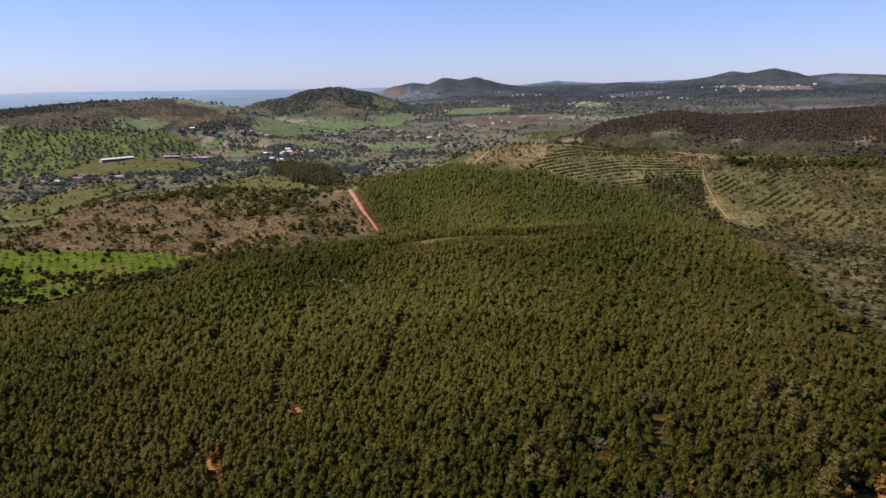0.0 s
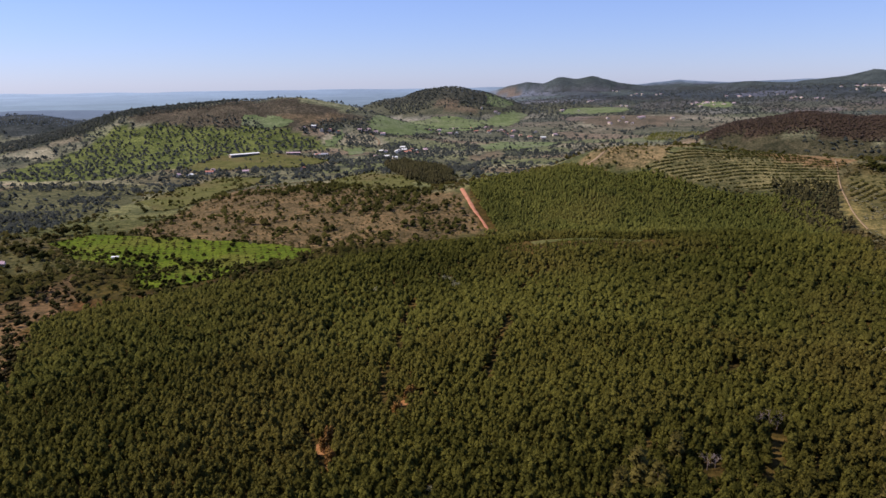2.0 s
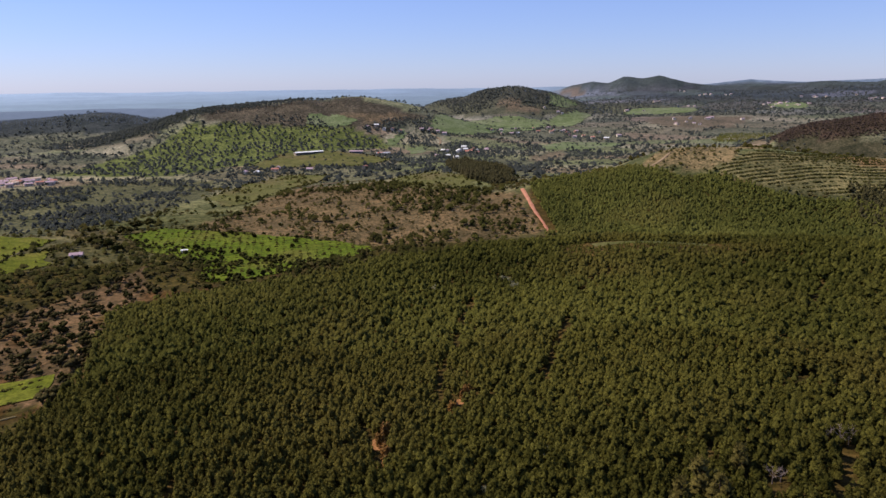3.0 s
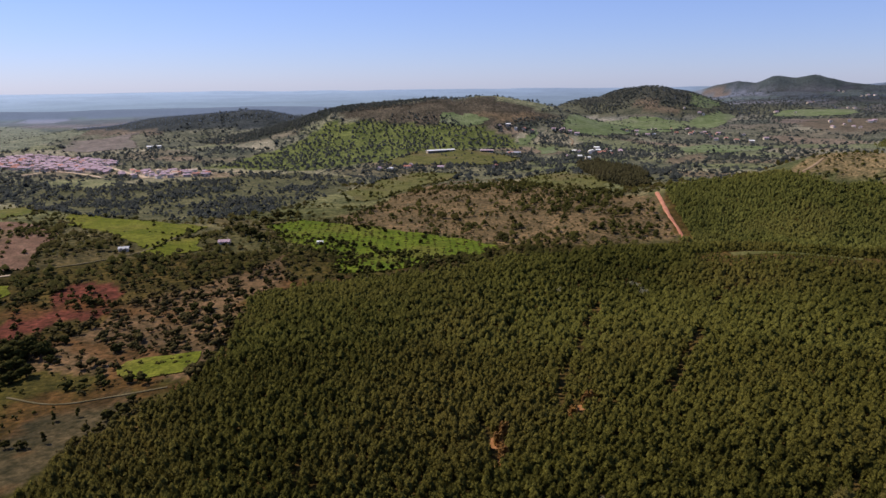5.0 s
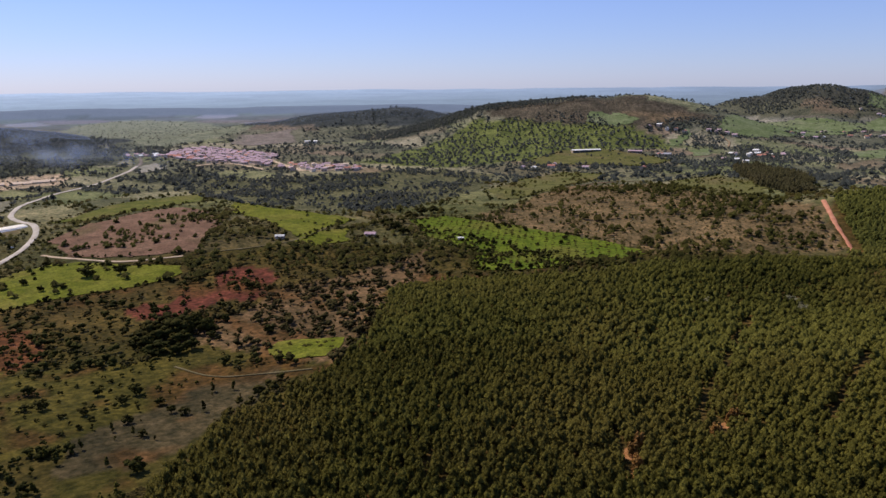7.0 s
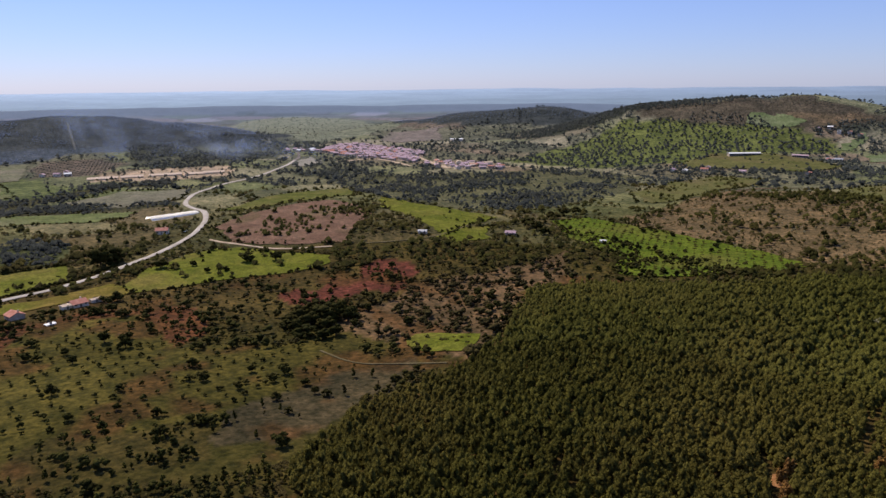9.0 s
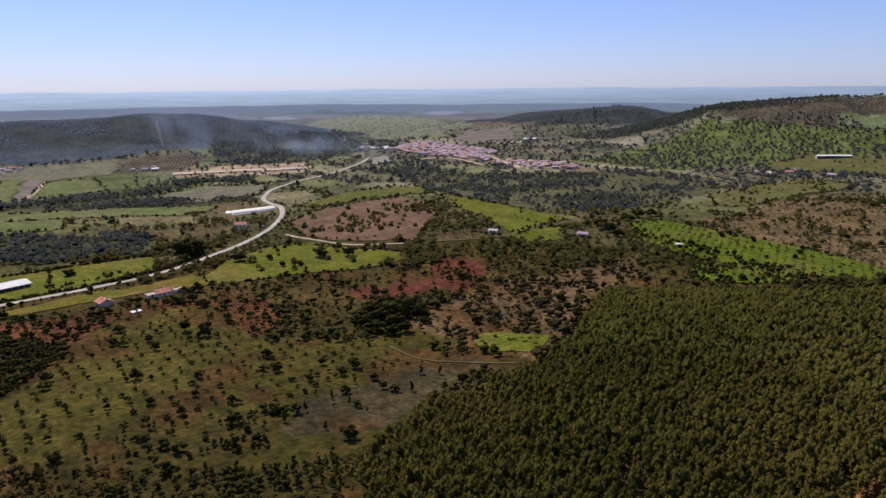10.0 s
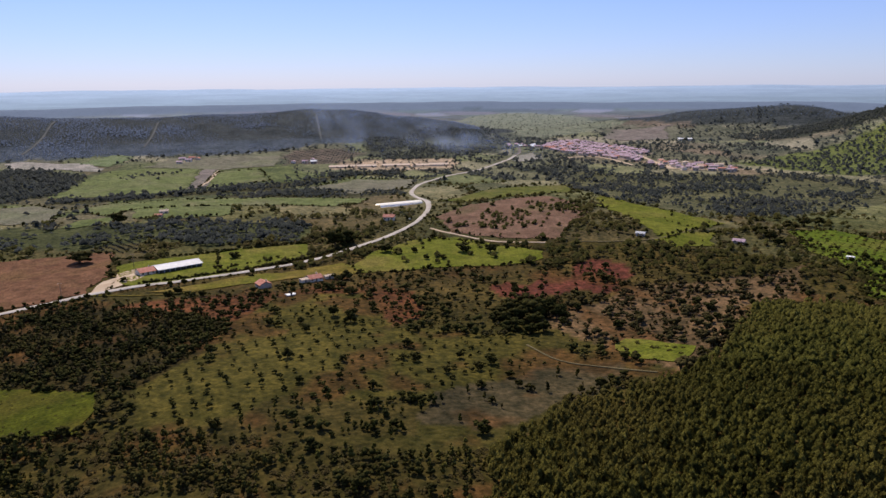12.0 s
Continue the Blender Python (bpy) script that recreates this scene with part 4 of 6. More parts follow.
def crowns(pos, tall, tone, kind, clumps, seed, sprigs=0, trunk=True, forms=7, cap=False):
    """Arrays of verts, triangles and tones for crowns of clumps, with loose sprigs at the rim and thin trunks."""
    g = np.random.default_rng(seed)
    n = len(pos)
    shapes = [crown_form(kind, clumps, seed * 100 + f) for f in range(forms)]
    pick = g.integers(0, forms, n)
    off = np.stack([s[0] for s in shapes])[pick]
    rad = np.stack([s[1] for s in shapes])[pick]
    spin = g.random(n) * 6.283
    wide = 0.85 + 0.35 * g.random(n)
    c, s = (np.cos(spin) * wide)[:, None], (np.sin(spin) * wide)[:, None]
    ox, oy = off[:, :, 0] * c - off[:, :, 1] * s, off[:, :, 0] * s + off[:, :, 1] * c
    cen = np.stack([ox, oy, off[:, :, 2]], -1) * tall[:, None, None] + pos[:, None, :]
    rad = rad * tall[:, None, None] * (0.8 + 0.4 * g.random((n, clumps, 1)))
    v = OCTA[None, None] * ((1, 1, 1) if not cap else (1.05, 1.05, 1)) + 0.35 * (g.random((n, clumps, 6, 3)) - 0.5)
    w = g.random((n, clumps)) * 6.283
    cw, sw = np.cos(w)[..., None], np.sin(w)[..., None]
    if cap:
        v[..., :4, 2] -= 0.45
    v = np.stack([v[..., 0] * cw - v[..., 1] * sw, v[..., 0] * sw + v[..., 1] * cw, v[..., 2]], -1)
    verts = [(cen[:, :, None, :] + v * rad[:, :, None, :]).reshape(-1, 3)]
    m = n * clumps
    faces = [(OCTA_F[None, : 4 if cap else 8] + (np.arange(m) * 6)[:, None, None]).reshape(-1, 3)]
    tones = [np.repeat(tone, clumps * 6)]
    count = m * 6
    if sprigs:
        k = g.integers(0, clumps, (n, sprigs))
        base = np.take_along_axis(cen, k[..., None].repeat(3, -1), 1)
        r = np.take_along_axis(rad, k[..., None].repeat(3, -1), 1)
        d = g.normal(size=(n, sprigs, 3))
        d[..., 2] = np.abs(d[..., 2]) * 0.8
        d /= np.linalg.norm(d, axis=-1, keepdims=True)
        mid = base + d * r * (0.6 + 0.4 * g.random((n, sprigs, 1)))
        tip = mid + d * r * (0.35 + 0.45 * g.random((n, sprigs, 1))) + np.array((0, 0, 0.5 if kind == "pine" else 0.12)) * r
        across = np.cross(d, g.normal(size=d.shape))
        across /= np.linalg.norm(across, axis=-1, keepdims=True) + 1e-6
        across *= r * 0.27
        verts.append(np.stack([mid - across, mid + across, tip], 2).reshape(-1, 3))
        q = n * sprigs
        faces.append(np.arange(q * 3).reshape(-1, 3) + count)
        tones.append(np.repeat(np.clip(tone + 0.1, 0, 1), sprigs * 3))
        count += q * 3
    if trunk:
        t = 0.018 * tall
        ring = np.array([(1, 0), (-0.5, 0.87), (-0.5, -0.87)])
        foot = np.concatenate([pos[:, None, :] + np.concatenate([ring, np.zeros((3, 1))], 1)[None] * t[:, None, None]], 0)
        foot[..., 2] -= 0.3
        head = pos[:, None, :] + np.array([(0, 0, 0.75)])[None] * tall[:, None, None]
        verts.append(np.concatenate([foot, head], 1).reshape(-1, 3))
        f = np.array([(0, 1, 3), (1, 2, 3), (2, 0, 3)])
        faces.append((f[None] + (np.arange(n) * 4)[:, None, None]).reshape(-1, 3) + count)
        tones.append(np.repeat(tone * 0.2, 4))
    return np.concatenate(verts), np.concatenate(faces), np.concatenate(tones)


def grown(name, pos, tall, tone, kind, clumps, seed, mat, label, category="trees", **more):
    if len(pos) == 0:
        return None
    v, f, t = crowns(pos, tall, tone, kind, clumps, seed, **more)
    return tagged(new(name, mesh_of(name, v, f, mat, tone=t, smooth=True)), label, category, kind="stuff")


def strewn(area, step, chance, seed, jitter=0.8, avoid=True, clear=1.5):
    """Points strewn over an outline on a jittered lattice, off the roads."""
    g = np.random.default_rng(seed)
    p = np.array(area, float)
    x, y = np.meshgrid(np.arange(p[:, 0].min(), p[:, 0].max() + step, step), np.arange(p[:, 1].min(), p[:, 1].max() + step, step))
    x = x + step * 0.5 * (np.arange(x.shape[0]) % 2)[:, None]
    x, y = x.ravel(), y.ravel()
    x, y = x + (g.random(len(x)) - 0.5) * step * jitter, y + (g.random(len(y)) - 0.5) * step * jitter
    sway = max(3.0, 2.2 * step) if step > 4.9 else 3.0
    keep = inside(area, x + sway * vnoise(x, y, 14 + 2 * sway, 51), y + sway * vnoise(x, y, 14 + 2 * sway, 52)) & (g.random(len(x)) < (chance(x, y) if callable(chance) else chance))
    x, y = x[keep], y[keep]
    if avoid:
        free = np.ones(len(x), bool)
        for key, points in WAYS.items():
            free &= ~near_way(points, x, y, (4.0 if key == "crest" else 5.0 if key in ("road", "redtrack") else 2.5) + clear)
        for bx, by, reach in YARDS:
            free &= (x - bx) ** 2 + (y - by) ** 2 > reach * reach
        x, y = x[free], y[free]
    return np.stack([x, y, height(x, y)], 1)


def sizes(n, low, high, seed):
    g = np.random.default_rng(seed)
    return low + (high - low) * g.random(n) ** 1.8, g.random(n)


# Ground that buildings keep free: x, y, reach.
YARDS = [(-240, 1120, 10), (-468, 1008, 34), (-403, 1040, 16), (-442, 17, 26), (-440, 0, 14), (-599, 225, 30), (-539, 193, 15), (-378, 89, 11), (-373, 60, 9), (-340, 372, 8), (-378, 320, 8), (-284, 407, 5), (-347, 70, 6)]
# Small clearings in the pines: x, y, reach.
GLADES = [(-46, 203, 4), (-47, 193, 3), (-64, 174, 4.5), (-59, 163, 4), (57, 219, 5), (141, 233, 7), (56, 176, 2.6), (37, 156, 4.2), (46, 131, 4), (112, 163, 4), (90, 133, 6), (-51, 224, 3), (-48, 327, 5), (-55, 338, 4), (92, 150, 4), (118, 160, 4), (100, 186, 5)]


def pine_chance(x, y):
    bare = np.ones(len(x))
    for gx, gy, reach in GLADES:
        bare[(x - gx) ** 2 + (y - gy) ** 2 < reach * reach] = 0
    lane = np.abs(vnoise(x, y, 55, 61)) < 0.018
    for points in LANES:
        bare[near_way(points, x + 2.5 * vnoise(x, y, 19, 43), y + 2.5 * vnoise(x, y, 23, 44), 2.1)] *= 0.12
    return bare * np.where(lane, 0.45, 0.97)


pines = strewn(AREAS["pine_wood"], 1.78, pine_chance, 71, jitter=1.35, clear=2.0)
far_off = np.hypot(pines[:, 0], pines[:, 1])
pines = pines[far_off > 115]
far_off = np.hypot(pines[:, 0], pines[:, 1])
g71 = np.random.default_rng(72)
pine_tall = (2.9 + 3.5 * g71.random(len(pines)) ** 1.2) * (1 + 0.12 * vnoise(pines[:, 0], pines[:, 1], 26, 62))
pine_tall[near_way([(x, y - 8) for x, y in WAYS["crest"]], pines[:, 0], pines[:, 1], 19)] *= 0.45
pine_tone = np.clip(0.62 * g71.random(len(pines)) ** 1.3 + 0.1 + 0.35 * vnoise(pines[:, 0], pines[:, 1], 70, 63), 0, 1)
# The stretch of wood below the start stands as single trees.
single = (pines[:, 0] > -46) & (pines[:, 0] < 20) & (pines[:, 1] > 118) & (pines[:, 1] < 152)
single &= np.cumsum(single) <= 300

PINE_FORMS = []
for form in range(6):
    v, f, t = crowns(np.zeros((1, 3)), np.array([6.6]), np.array([0.2 + 0.09 * form]), "pine", 14, 300 + form, sprigs=80, cap=True, trunk=False, forms=1)
    crown_mesh = mesh_of("crown", v, f, PINE, tone=t, smooth=True)
    bm = bmesh.new()
    bmesh.ops.create_cone(bm, cap_ends=True, segments=7, radius1=0.13, radius2=0.03, depth=5.6, matrix=Matrix.Translation((0, 0, 2.6)))
    for k in range(5):
        limb = Matrix.Translation((0, 0, 2.0 + 0.6 * k)) @ pose(0, 0, 0, 62, 0, 137 * k) @ Matrix.Translation((0, 0, 0.45))
        bmesh.ops.create_cone(bm, cap_ends=False, segments=4, radius1=0.045, radius2=0.012, depth=0.9, matrix=limb)
    PINE_FORMS.append((crown_mesh, bm_mesh("trunk", bm, BARK)))
for q, (at, tall) in enumerate(zip(pines[single], pine_tall[single])):
    crown_mesh, trunk_mesh = PINE_FORMS[q % 6]
    ob = new("pine_tree")
    ob.matrix_basis = pose(at[0], at[1], at[2] - 0.1, 0, 0, (q * 77) % 360) @ Matrix.Scale(tall / 6.6, 4)
    tagged(ob, "young plantation pine with a dense olive-green crown", "tree", "plantation pines")
    part("trunk", trunk_mesh, ob)
    part("crown", crown_mesh, ob)

rest = ~single
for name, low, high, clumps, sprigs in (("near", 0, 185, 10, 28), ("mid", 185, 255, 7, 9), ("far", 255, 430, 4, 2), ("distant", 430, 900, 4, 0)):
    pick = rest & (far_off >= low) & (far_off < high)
    # Farther rings of the one plantation take the lightened needle copies.
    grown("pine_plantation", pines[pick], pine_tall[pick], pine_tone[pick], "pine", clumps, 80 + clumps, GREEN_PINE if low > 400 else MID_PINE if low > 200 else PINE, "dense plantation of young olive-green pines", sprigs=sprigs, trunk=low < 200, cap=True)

PLAIN_FIELDS = ("pale_far_strip", "green_far_corner", "far_green_plain", "far_plough", "far_green_strip", "far_brown", "tan_mid", "dull_mid", "brown_left", "mid_green_a", "mid_green_b", "pale_lot", "orchard", "orchard_b", "village_b")


def off_fields(x, y):
    """1 on rough ground, little on the fields of the plain."""
    free = np.ones(len(x))
    for key in PLAIN_FIELDS:
        free[inside(AREAS[key], x, y)] = 0.05
    return free


# Woods and scrub: outline, lattice, chance, plant height, form, clumps, material, label.
for order, (key, step, chance, low, high, kind, clumps, mat, label) in enumerate((
    ("dark_wood", 2.5, lambda x, y: np.clip(0.7 + 0.9 * vnoise(x, y, 16, 51), 0.1, 0.95), 1.0, 3.8, "oak", 8, OAK, "dark dense wood beside the road"),
    ("patch_field", 3.5, lambda x, y: np.clip(0.15 + 0.9 * vnoise(x, y, 9, 55), 0.02, 0.7), 0.6, 2.2, "shrub", 8, OAK, "bushes at the rim of a clearing"),
    ("belt_a", 5.0, lambda x, y: np.clip(0.58 + 1.0 * vnoise(x, y, 30, 53), 0.06, 0.95), 2.2, 6.4, "oak", 7, FAR_OAK, "dark belt of trees between fields"),
    ("belt_b", 5.0, lambda x, y: np.clip(0.72 + 0.7 * vnoise(x, y, 30, 53), 0.2, 0.97), 2.6, 6.2, "oak", 5, FAR_OAK, "dark belt of trees between fields"),
    ("belt_c", 5.0, lambda x, y: np.clip(0.72 + 0.7 * vnoise(x, y, 30, 53), 0.2, 0.97), 2.6, 6.2, "oak", 5, FAR_OAK, "dark belt of trees between fields"),
    ("dark_bottom", 1.9, lambda x, y: np.clip(0.62 + 0.8 * vnoise(x, y, 12, 55), 0.05, 0.9), 0.5, 1.9, "shrub", 8, SHRUB, "low brown-green scrub"),
    ("dark_bottom", 3.6, lambda x, y: np.clip(0.55 + 0.8 * vnoise(x, y, 14, 52), 0.05, 0.8), 1.2, 3.6, "oak", 12, OAK, "dark mixed scrub and young trees"),
    ("dark_bottom", 3.2, lambda x, y: np.clip(0.5 + 0.9 * vnoise(x, y, 18, 50), 0.03, 0.85), 1.8, 5.0, "pine", 11, PINE, "slim dark saplings in the scrub"),
    ("dark_wood", 3.8, 0.5, 2, 5.5, "pine", 8, SHRUB, "dark slim trees in the wood"),
    ("open_plain", 11, lambda x, y: np.clip(0.16 + 1.1 * vnoise(x, y, 50, 69) + 0.7 * (patchwork(x, y, 66, 15)[1] < 0.1), 0.02, 0.9) * off_fields(x, y), 2.4, 5.5, "oak", 5, FAR_OAK, "tree lines between distant fields"),
    ("ridge_skirt", 6.4, lambda x, y: np.clip(0.62 + 0.9 * vnoise(x, y, 34, 63), 0.08, 0.95), 2.6, 6.0, "oak", 5, VALLEY_OAK, "mottled dark wood at the foot of a ridge"),
    ("young_grass", 5.8, 0.66, 1.3, 2.5, "oak", 9, OAK, "young trees in rows on a grassy slope"),
    ("slope_foot", 4.2, lambda x, y: np.clip(0.4 + 0.9 * vnoise(x, y, 13, 52), 0.04, 0.85), 1.6, 4.2, "oak", 10, OAK, "large dark bushes at the foot of a grassy slope"),
    ("slope_foot", 4.6, 0.45, 2.0, 4.6, "pine", 10, PINE, "slim dark saplings at the foot of a slope"),
    ("red_scrub", 3.6, lambda x, y: np.where(inside(AREAS["young_grass"], x, y), 0.08, 0.55), 0.8, 3.8, "oak", 9, OAK, "dark shrubs on red soil"),
    ("mixed_brown", 4.0, lambda x, y: np.clip(0.6 + 0.5 * vnoise(x, y, 16, 54), 0.1, 0.9) * ~inside(AREAS["patch_field"], x, y), 1.1, 5.0, "oak", 9, SHRUB, "mixed brown and green scrub"),
    ("red_soil", 5.0, lambda x, y: np.clip(0.4 + 0.9 * vnoise(x, y, 20, 49), 0.04, 0.9), 1.5, 4.2, "oak", 9, OAK, "dark bushes on bare red earth"),
    ("grey_patch", 6, 0.42, 1.5, 4.5, "pine", 10, OAK, "slim saplings on grey dry grass"),
    ("brown_scrub", 6.0, lambda x, y: np.clip(0.45 + 0.8 * vnoise(x, y, 46, 64) + 0.7 * vnoise(x, y, 17, 60), 0.06, 0.95), 2.4, 6.2, "oak", 7, OAK, "dark holm oaks on a dry hillside"),
    ("brown_scrub", 4.6, lambda x, y: np.clip(0.45 + 0.9 * vnoise(x, y, 20, 59), 0.05, 0.85), 0.8, 2.4, "shrub", 5, SHRUB, "olive and brown bushes on a dry hillside"),
    ("brown_scrub", 5.2, lambda x, y: np.clip(0.3 + 1.1 * vnoise(x, y, 14, 62), 0.02, 0.85), 0.5, 1.5, "shrub", 5, PALE_LEAF, "pale dry tufts on a dry hillside"),
    ("bright_field", 5.8, 0.93, 1.2, 2.5, "shrub", 7, OAK, "low dark shrubs in rows in a green field"),
    ("bright_field", 4.2, lambda x, y: np.where(y + 0.15 * (x + 250) < 415, np.clip(0.6 + 1.2 * vnoise(x, y, 22, 65), 0, 0.95), 0.0), 1.8, 4.2, "oak", 8, OAK, "dense dark bushes in a green field"),
    ("spur_wood", 5.5, 0.93, 2.2, 3.8, "oak", 4, FAR_OAK, "dense dark wood on the shoulder of a hill"),
    ("crest_wood", 5.5, 0.8, 1.4, 2.6, "oak", 4, FAR_OAK, "dark scrub along the crest of a hill"),
    ("valley_wood", 6.0, lambda x, y: np.clip(0.5 + 0.9 * vnoise(x, y, 38, 39), 0.05, 0.95) * ~inside(AREAS["cone_field_a"], x, y) * ~inside(AREAS["gap_field"], x, y), 2.6, 6.0, "oak", 4, VALLEY_OAK, "dark trees between the valley farms"),
    ("barn_hill_trees", 9.6, lambda x, y: np.clip(0.85 + 0.7 * vnoise(x, y, 60, 64), 0.3, 0.95), 3.6, 5.8, "oak", 4, FAR_OAK, "dark holm oaks strewn over a green hillside"),
    ("barn_hill_top", 5.5, 0.7, 1.0, 2.2, "shrub", 3, RUSSET, "brownish scrub on a hilltop"),
    ("olive_dark", 5.0, lambda x, y: np.clip(0.55 + 1.0 * vnoise(x, y, 42, 64) + 0.6 * vnoise(x, y, 15, 60), 0.06, 0.95), 2.0, 5.4, "oak", 5, FAR_OAK, "dark wood of oaks and olives"),
    ("pine_stand", 3.2, 0.95, 6, 9, "pine", 7, GREY_PINE, "tall dark pine stand above the pasture"),
    ("grey_stand", 3.4, 0.85, 5.0, 8.0, "pine", 9, GREY_PINE, "greyish older pines beside a firebreak"),
    ("crest_trees", 4.5, 0.85, 2.6, 6.0, "oak", 7, OAK, "dark trees along the crest above terraces"),
    ("pale_bank", 5.5, 0.3, 0.5, 1.6, "shrub", 6, PALE_LEAF, "dry tufts on a pale grassy bank"),
    ("terrace_b", 7.5, lambda x, y: np.clip(0.15 + 1.0 * vnoise(x, y, 25, 56), 0, 0.8), 1.6, 4.0, "oak", 6, OAK, "dark bushes between terrace rows"),
    ("right_scrub", 3.1, lambda x, y: 0.66 * ~inside(AREAS["terrace_b"], x, y) * ~inside(AREAS["pale_bank"], x, y), 0.6, 2.2, "shrub", 7, SHRUB, "low scrub on a dry slope"),
    ("right_scrub", 4.2, lambda x, y: np.clip(0.3 + 0.9 * vnoise(x, y, 40, 68), 0.03, 0.8) * ~inside(AREAS["terrace_b"], x, y) * ~inside(AREAS["pale_bank"], x, y), 1.2, 3.2, "oak", 8, SHRUB, "brownish bushes mixed into the scrub"),
    ("right_scrub", 3.8, lambda x, y: np.clip(0.42 + 1.0 * vnoise(x, y, 30, 57), 0, 0.85), 0.8, 2.4, "shrub", 7, PALE_LEAF, "pale grey scrub on a dry slope"),
    ("bare_top", 4.5, lambda x, y: np.clip(0.4 + 0.9 * vnoise(x, y, 18, 58), 0.03, 0.9), 0.9, 3.4, "shrub", 6, OAK, "dark bushes on a sandy hilltop"),
    ("bare_top_b", 5.5, 0.4, 0.8, 3.0, "shrub", 6, OAK, "dark bushes on a sandy hilltop"),
    ("brown_hill_wood", 3.8, 0.94, 1.8, 3.4, "oak", 3, RUSSET, "russet brown wood over a rounded hill"),
    ("brown_field", 5.0, lambda x, y: np.clip(0.03 + 0.9 * np.exp(-((x + 488) ** 2 + (y - 334) ** 2) / 700) + 0.9 * np.exp(-((x + 468) ** 2 + (y - 266) ** 2) / 500), 0, 0.92), 2.4, 5.4, "oak", 8, OAK, "dark trees in a brown pasture"),
    ("barn_meadow", 15, 0.3, 2, 4.5, "oak", 5, FAR_OAK, "lone trees in a pale meadow"),
    ("foot_scrub", 5.5, lambda x, y: np.clip(0.5 + 0.9 * vnoise(x, y, 45, 47), 0.06, 0.95), 1.6, 4.6, "oak", 4, FAR_OAK, "grey-green scrub below a brown wood"),
    ("dry_meadow", 8, 0.25, 1.5, 3.5, "oak", 6, OAK, "bushes in a pale dry meadow"),
    ("cone_field_a", 14, lambda x, y: np.clip(0.25 + 1.2 * vnoise(x, y, 50, 58), 0, 0.9), 2.5, 5, "oak", 3, FAR_OAK, "trees dotted over hill-foot fields"),
    ("pale_strip", 13, 0.35, 2.5, 5, "oak", 3, FAR_OAK, "trees dotted over a pale field"),
    ("bare_farm", 14, 0.4, 2.5, 5, "oak", 4, FAR_OAK, "trees round a bare farmyard"),
    ("strip_field", 6, lambda x, y: np.clip(-0.1 + 1.2 * vnoise(x, y, 22, 48), 0.02, 0.8), 0.7, 3.2, "oak", 7, OAK, "bushes in a narrow green field"),
    ("strip_field_b", 5, 0.25, 0.7, 2.4, "oak", 7, OAK, "bushes beside a hut"),
    ("shed_field", 9, lambda x, y: np.clip(-0.25 + 1.2 * vnoise(x, y, 25, 48), 0.01, 0.7), 0.8, 3.0, "oak", 7, OAK, "bushes in a green field"),
    ("mid_meadow_a", 7, lambda x, y: np.clip(0.3 + 1.0 * vnoise(x, y, 35, 58), 0.03, 0.9), 1.8, 4.5, "oak", 8, OAK, "scattered oaks in a pasture"),
    ("mid_meadow_b", 7, lambda x, y: np.clip(0.3 + 0.9 * vnoise(x, y, 30, 58), 0.05, 0.8), 1.5, 4, "oak", 8, OAK, "scattered oaks in a dry pasture"),
    ("left_wood", 6.4, 0.88, 3.2, 6.5, "oak", 5, FAR_OAK, "dark wood on the plain"),
    ("low_field", 3.2, 0.6, 0.4, 1.0, "shrub", 6, OAK, "rough tufts in a green field"),
    ("hay_field", 15, 0.3, 1.8, 3.8, "oak", 3, FAR_OAK, "far trees on pale fields"),
    ("far_green_plain", 9, lambda x, y: np.clip(1.6 * vnoise(x, y, 42, 45) - 0.45, 0.0, 0.85), 2.4, 5.0, "oak", 5, FAR_OAK, "clumps of trees in a light green field"),
    ("cone_dark", 8, 0.93, 4.0, 6.0, "oak", 3, VALLEY_OAK, "dark wood on the flank of a hill"),
    ("green_back", 5, 0.93, 3.0, 5.0, "pine", 5, GREEN_PINE, "green young pines behind a hilltop"),
    ("village_tail", 13, 0.45, 3.0, 6.0, "oak", 4, FAR_OAK, "dark trees between village houses"),
    ("village", 15, 0.3, 3.0, 5.5, "oak", 4, FAR_OAK, "dark trees between village houses"),
    ("village_b", 11, 0.45, 2.4, 5.0, "oak", 4, FAR_OAK, "dark trees beside long farm buildings"),
    ("road_field", 13, 0.3, 2.5, 6, "oak", 9, OAK, "trees in a green field"),
)):
    at = strewn(AREAS[key], step, chance, 100 + order, 0.4 if key == "young_grass" else 0.25 if key == "bright_field" and step > 5 else 0.8)
    if len(at) == 0:
        continue
    tall, tone = sizes(len(at), low, high, 130 + order)
    grown("scrub" if kind == "shrub" else "wood", at, tall, tone, kind, clumps, 160 + order, mat, label, trunk=kind != "shrub" and np.hypot(at[:, 0], at[:, 1]).min() < 420, cap=np.hypot(at[:, 0], at[:, 1]).min() > 420 or kind == "shrub")

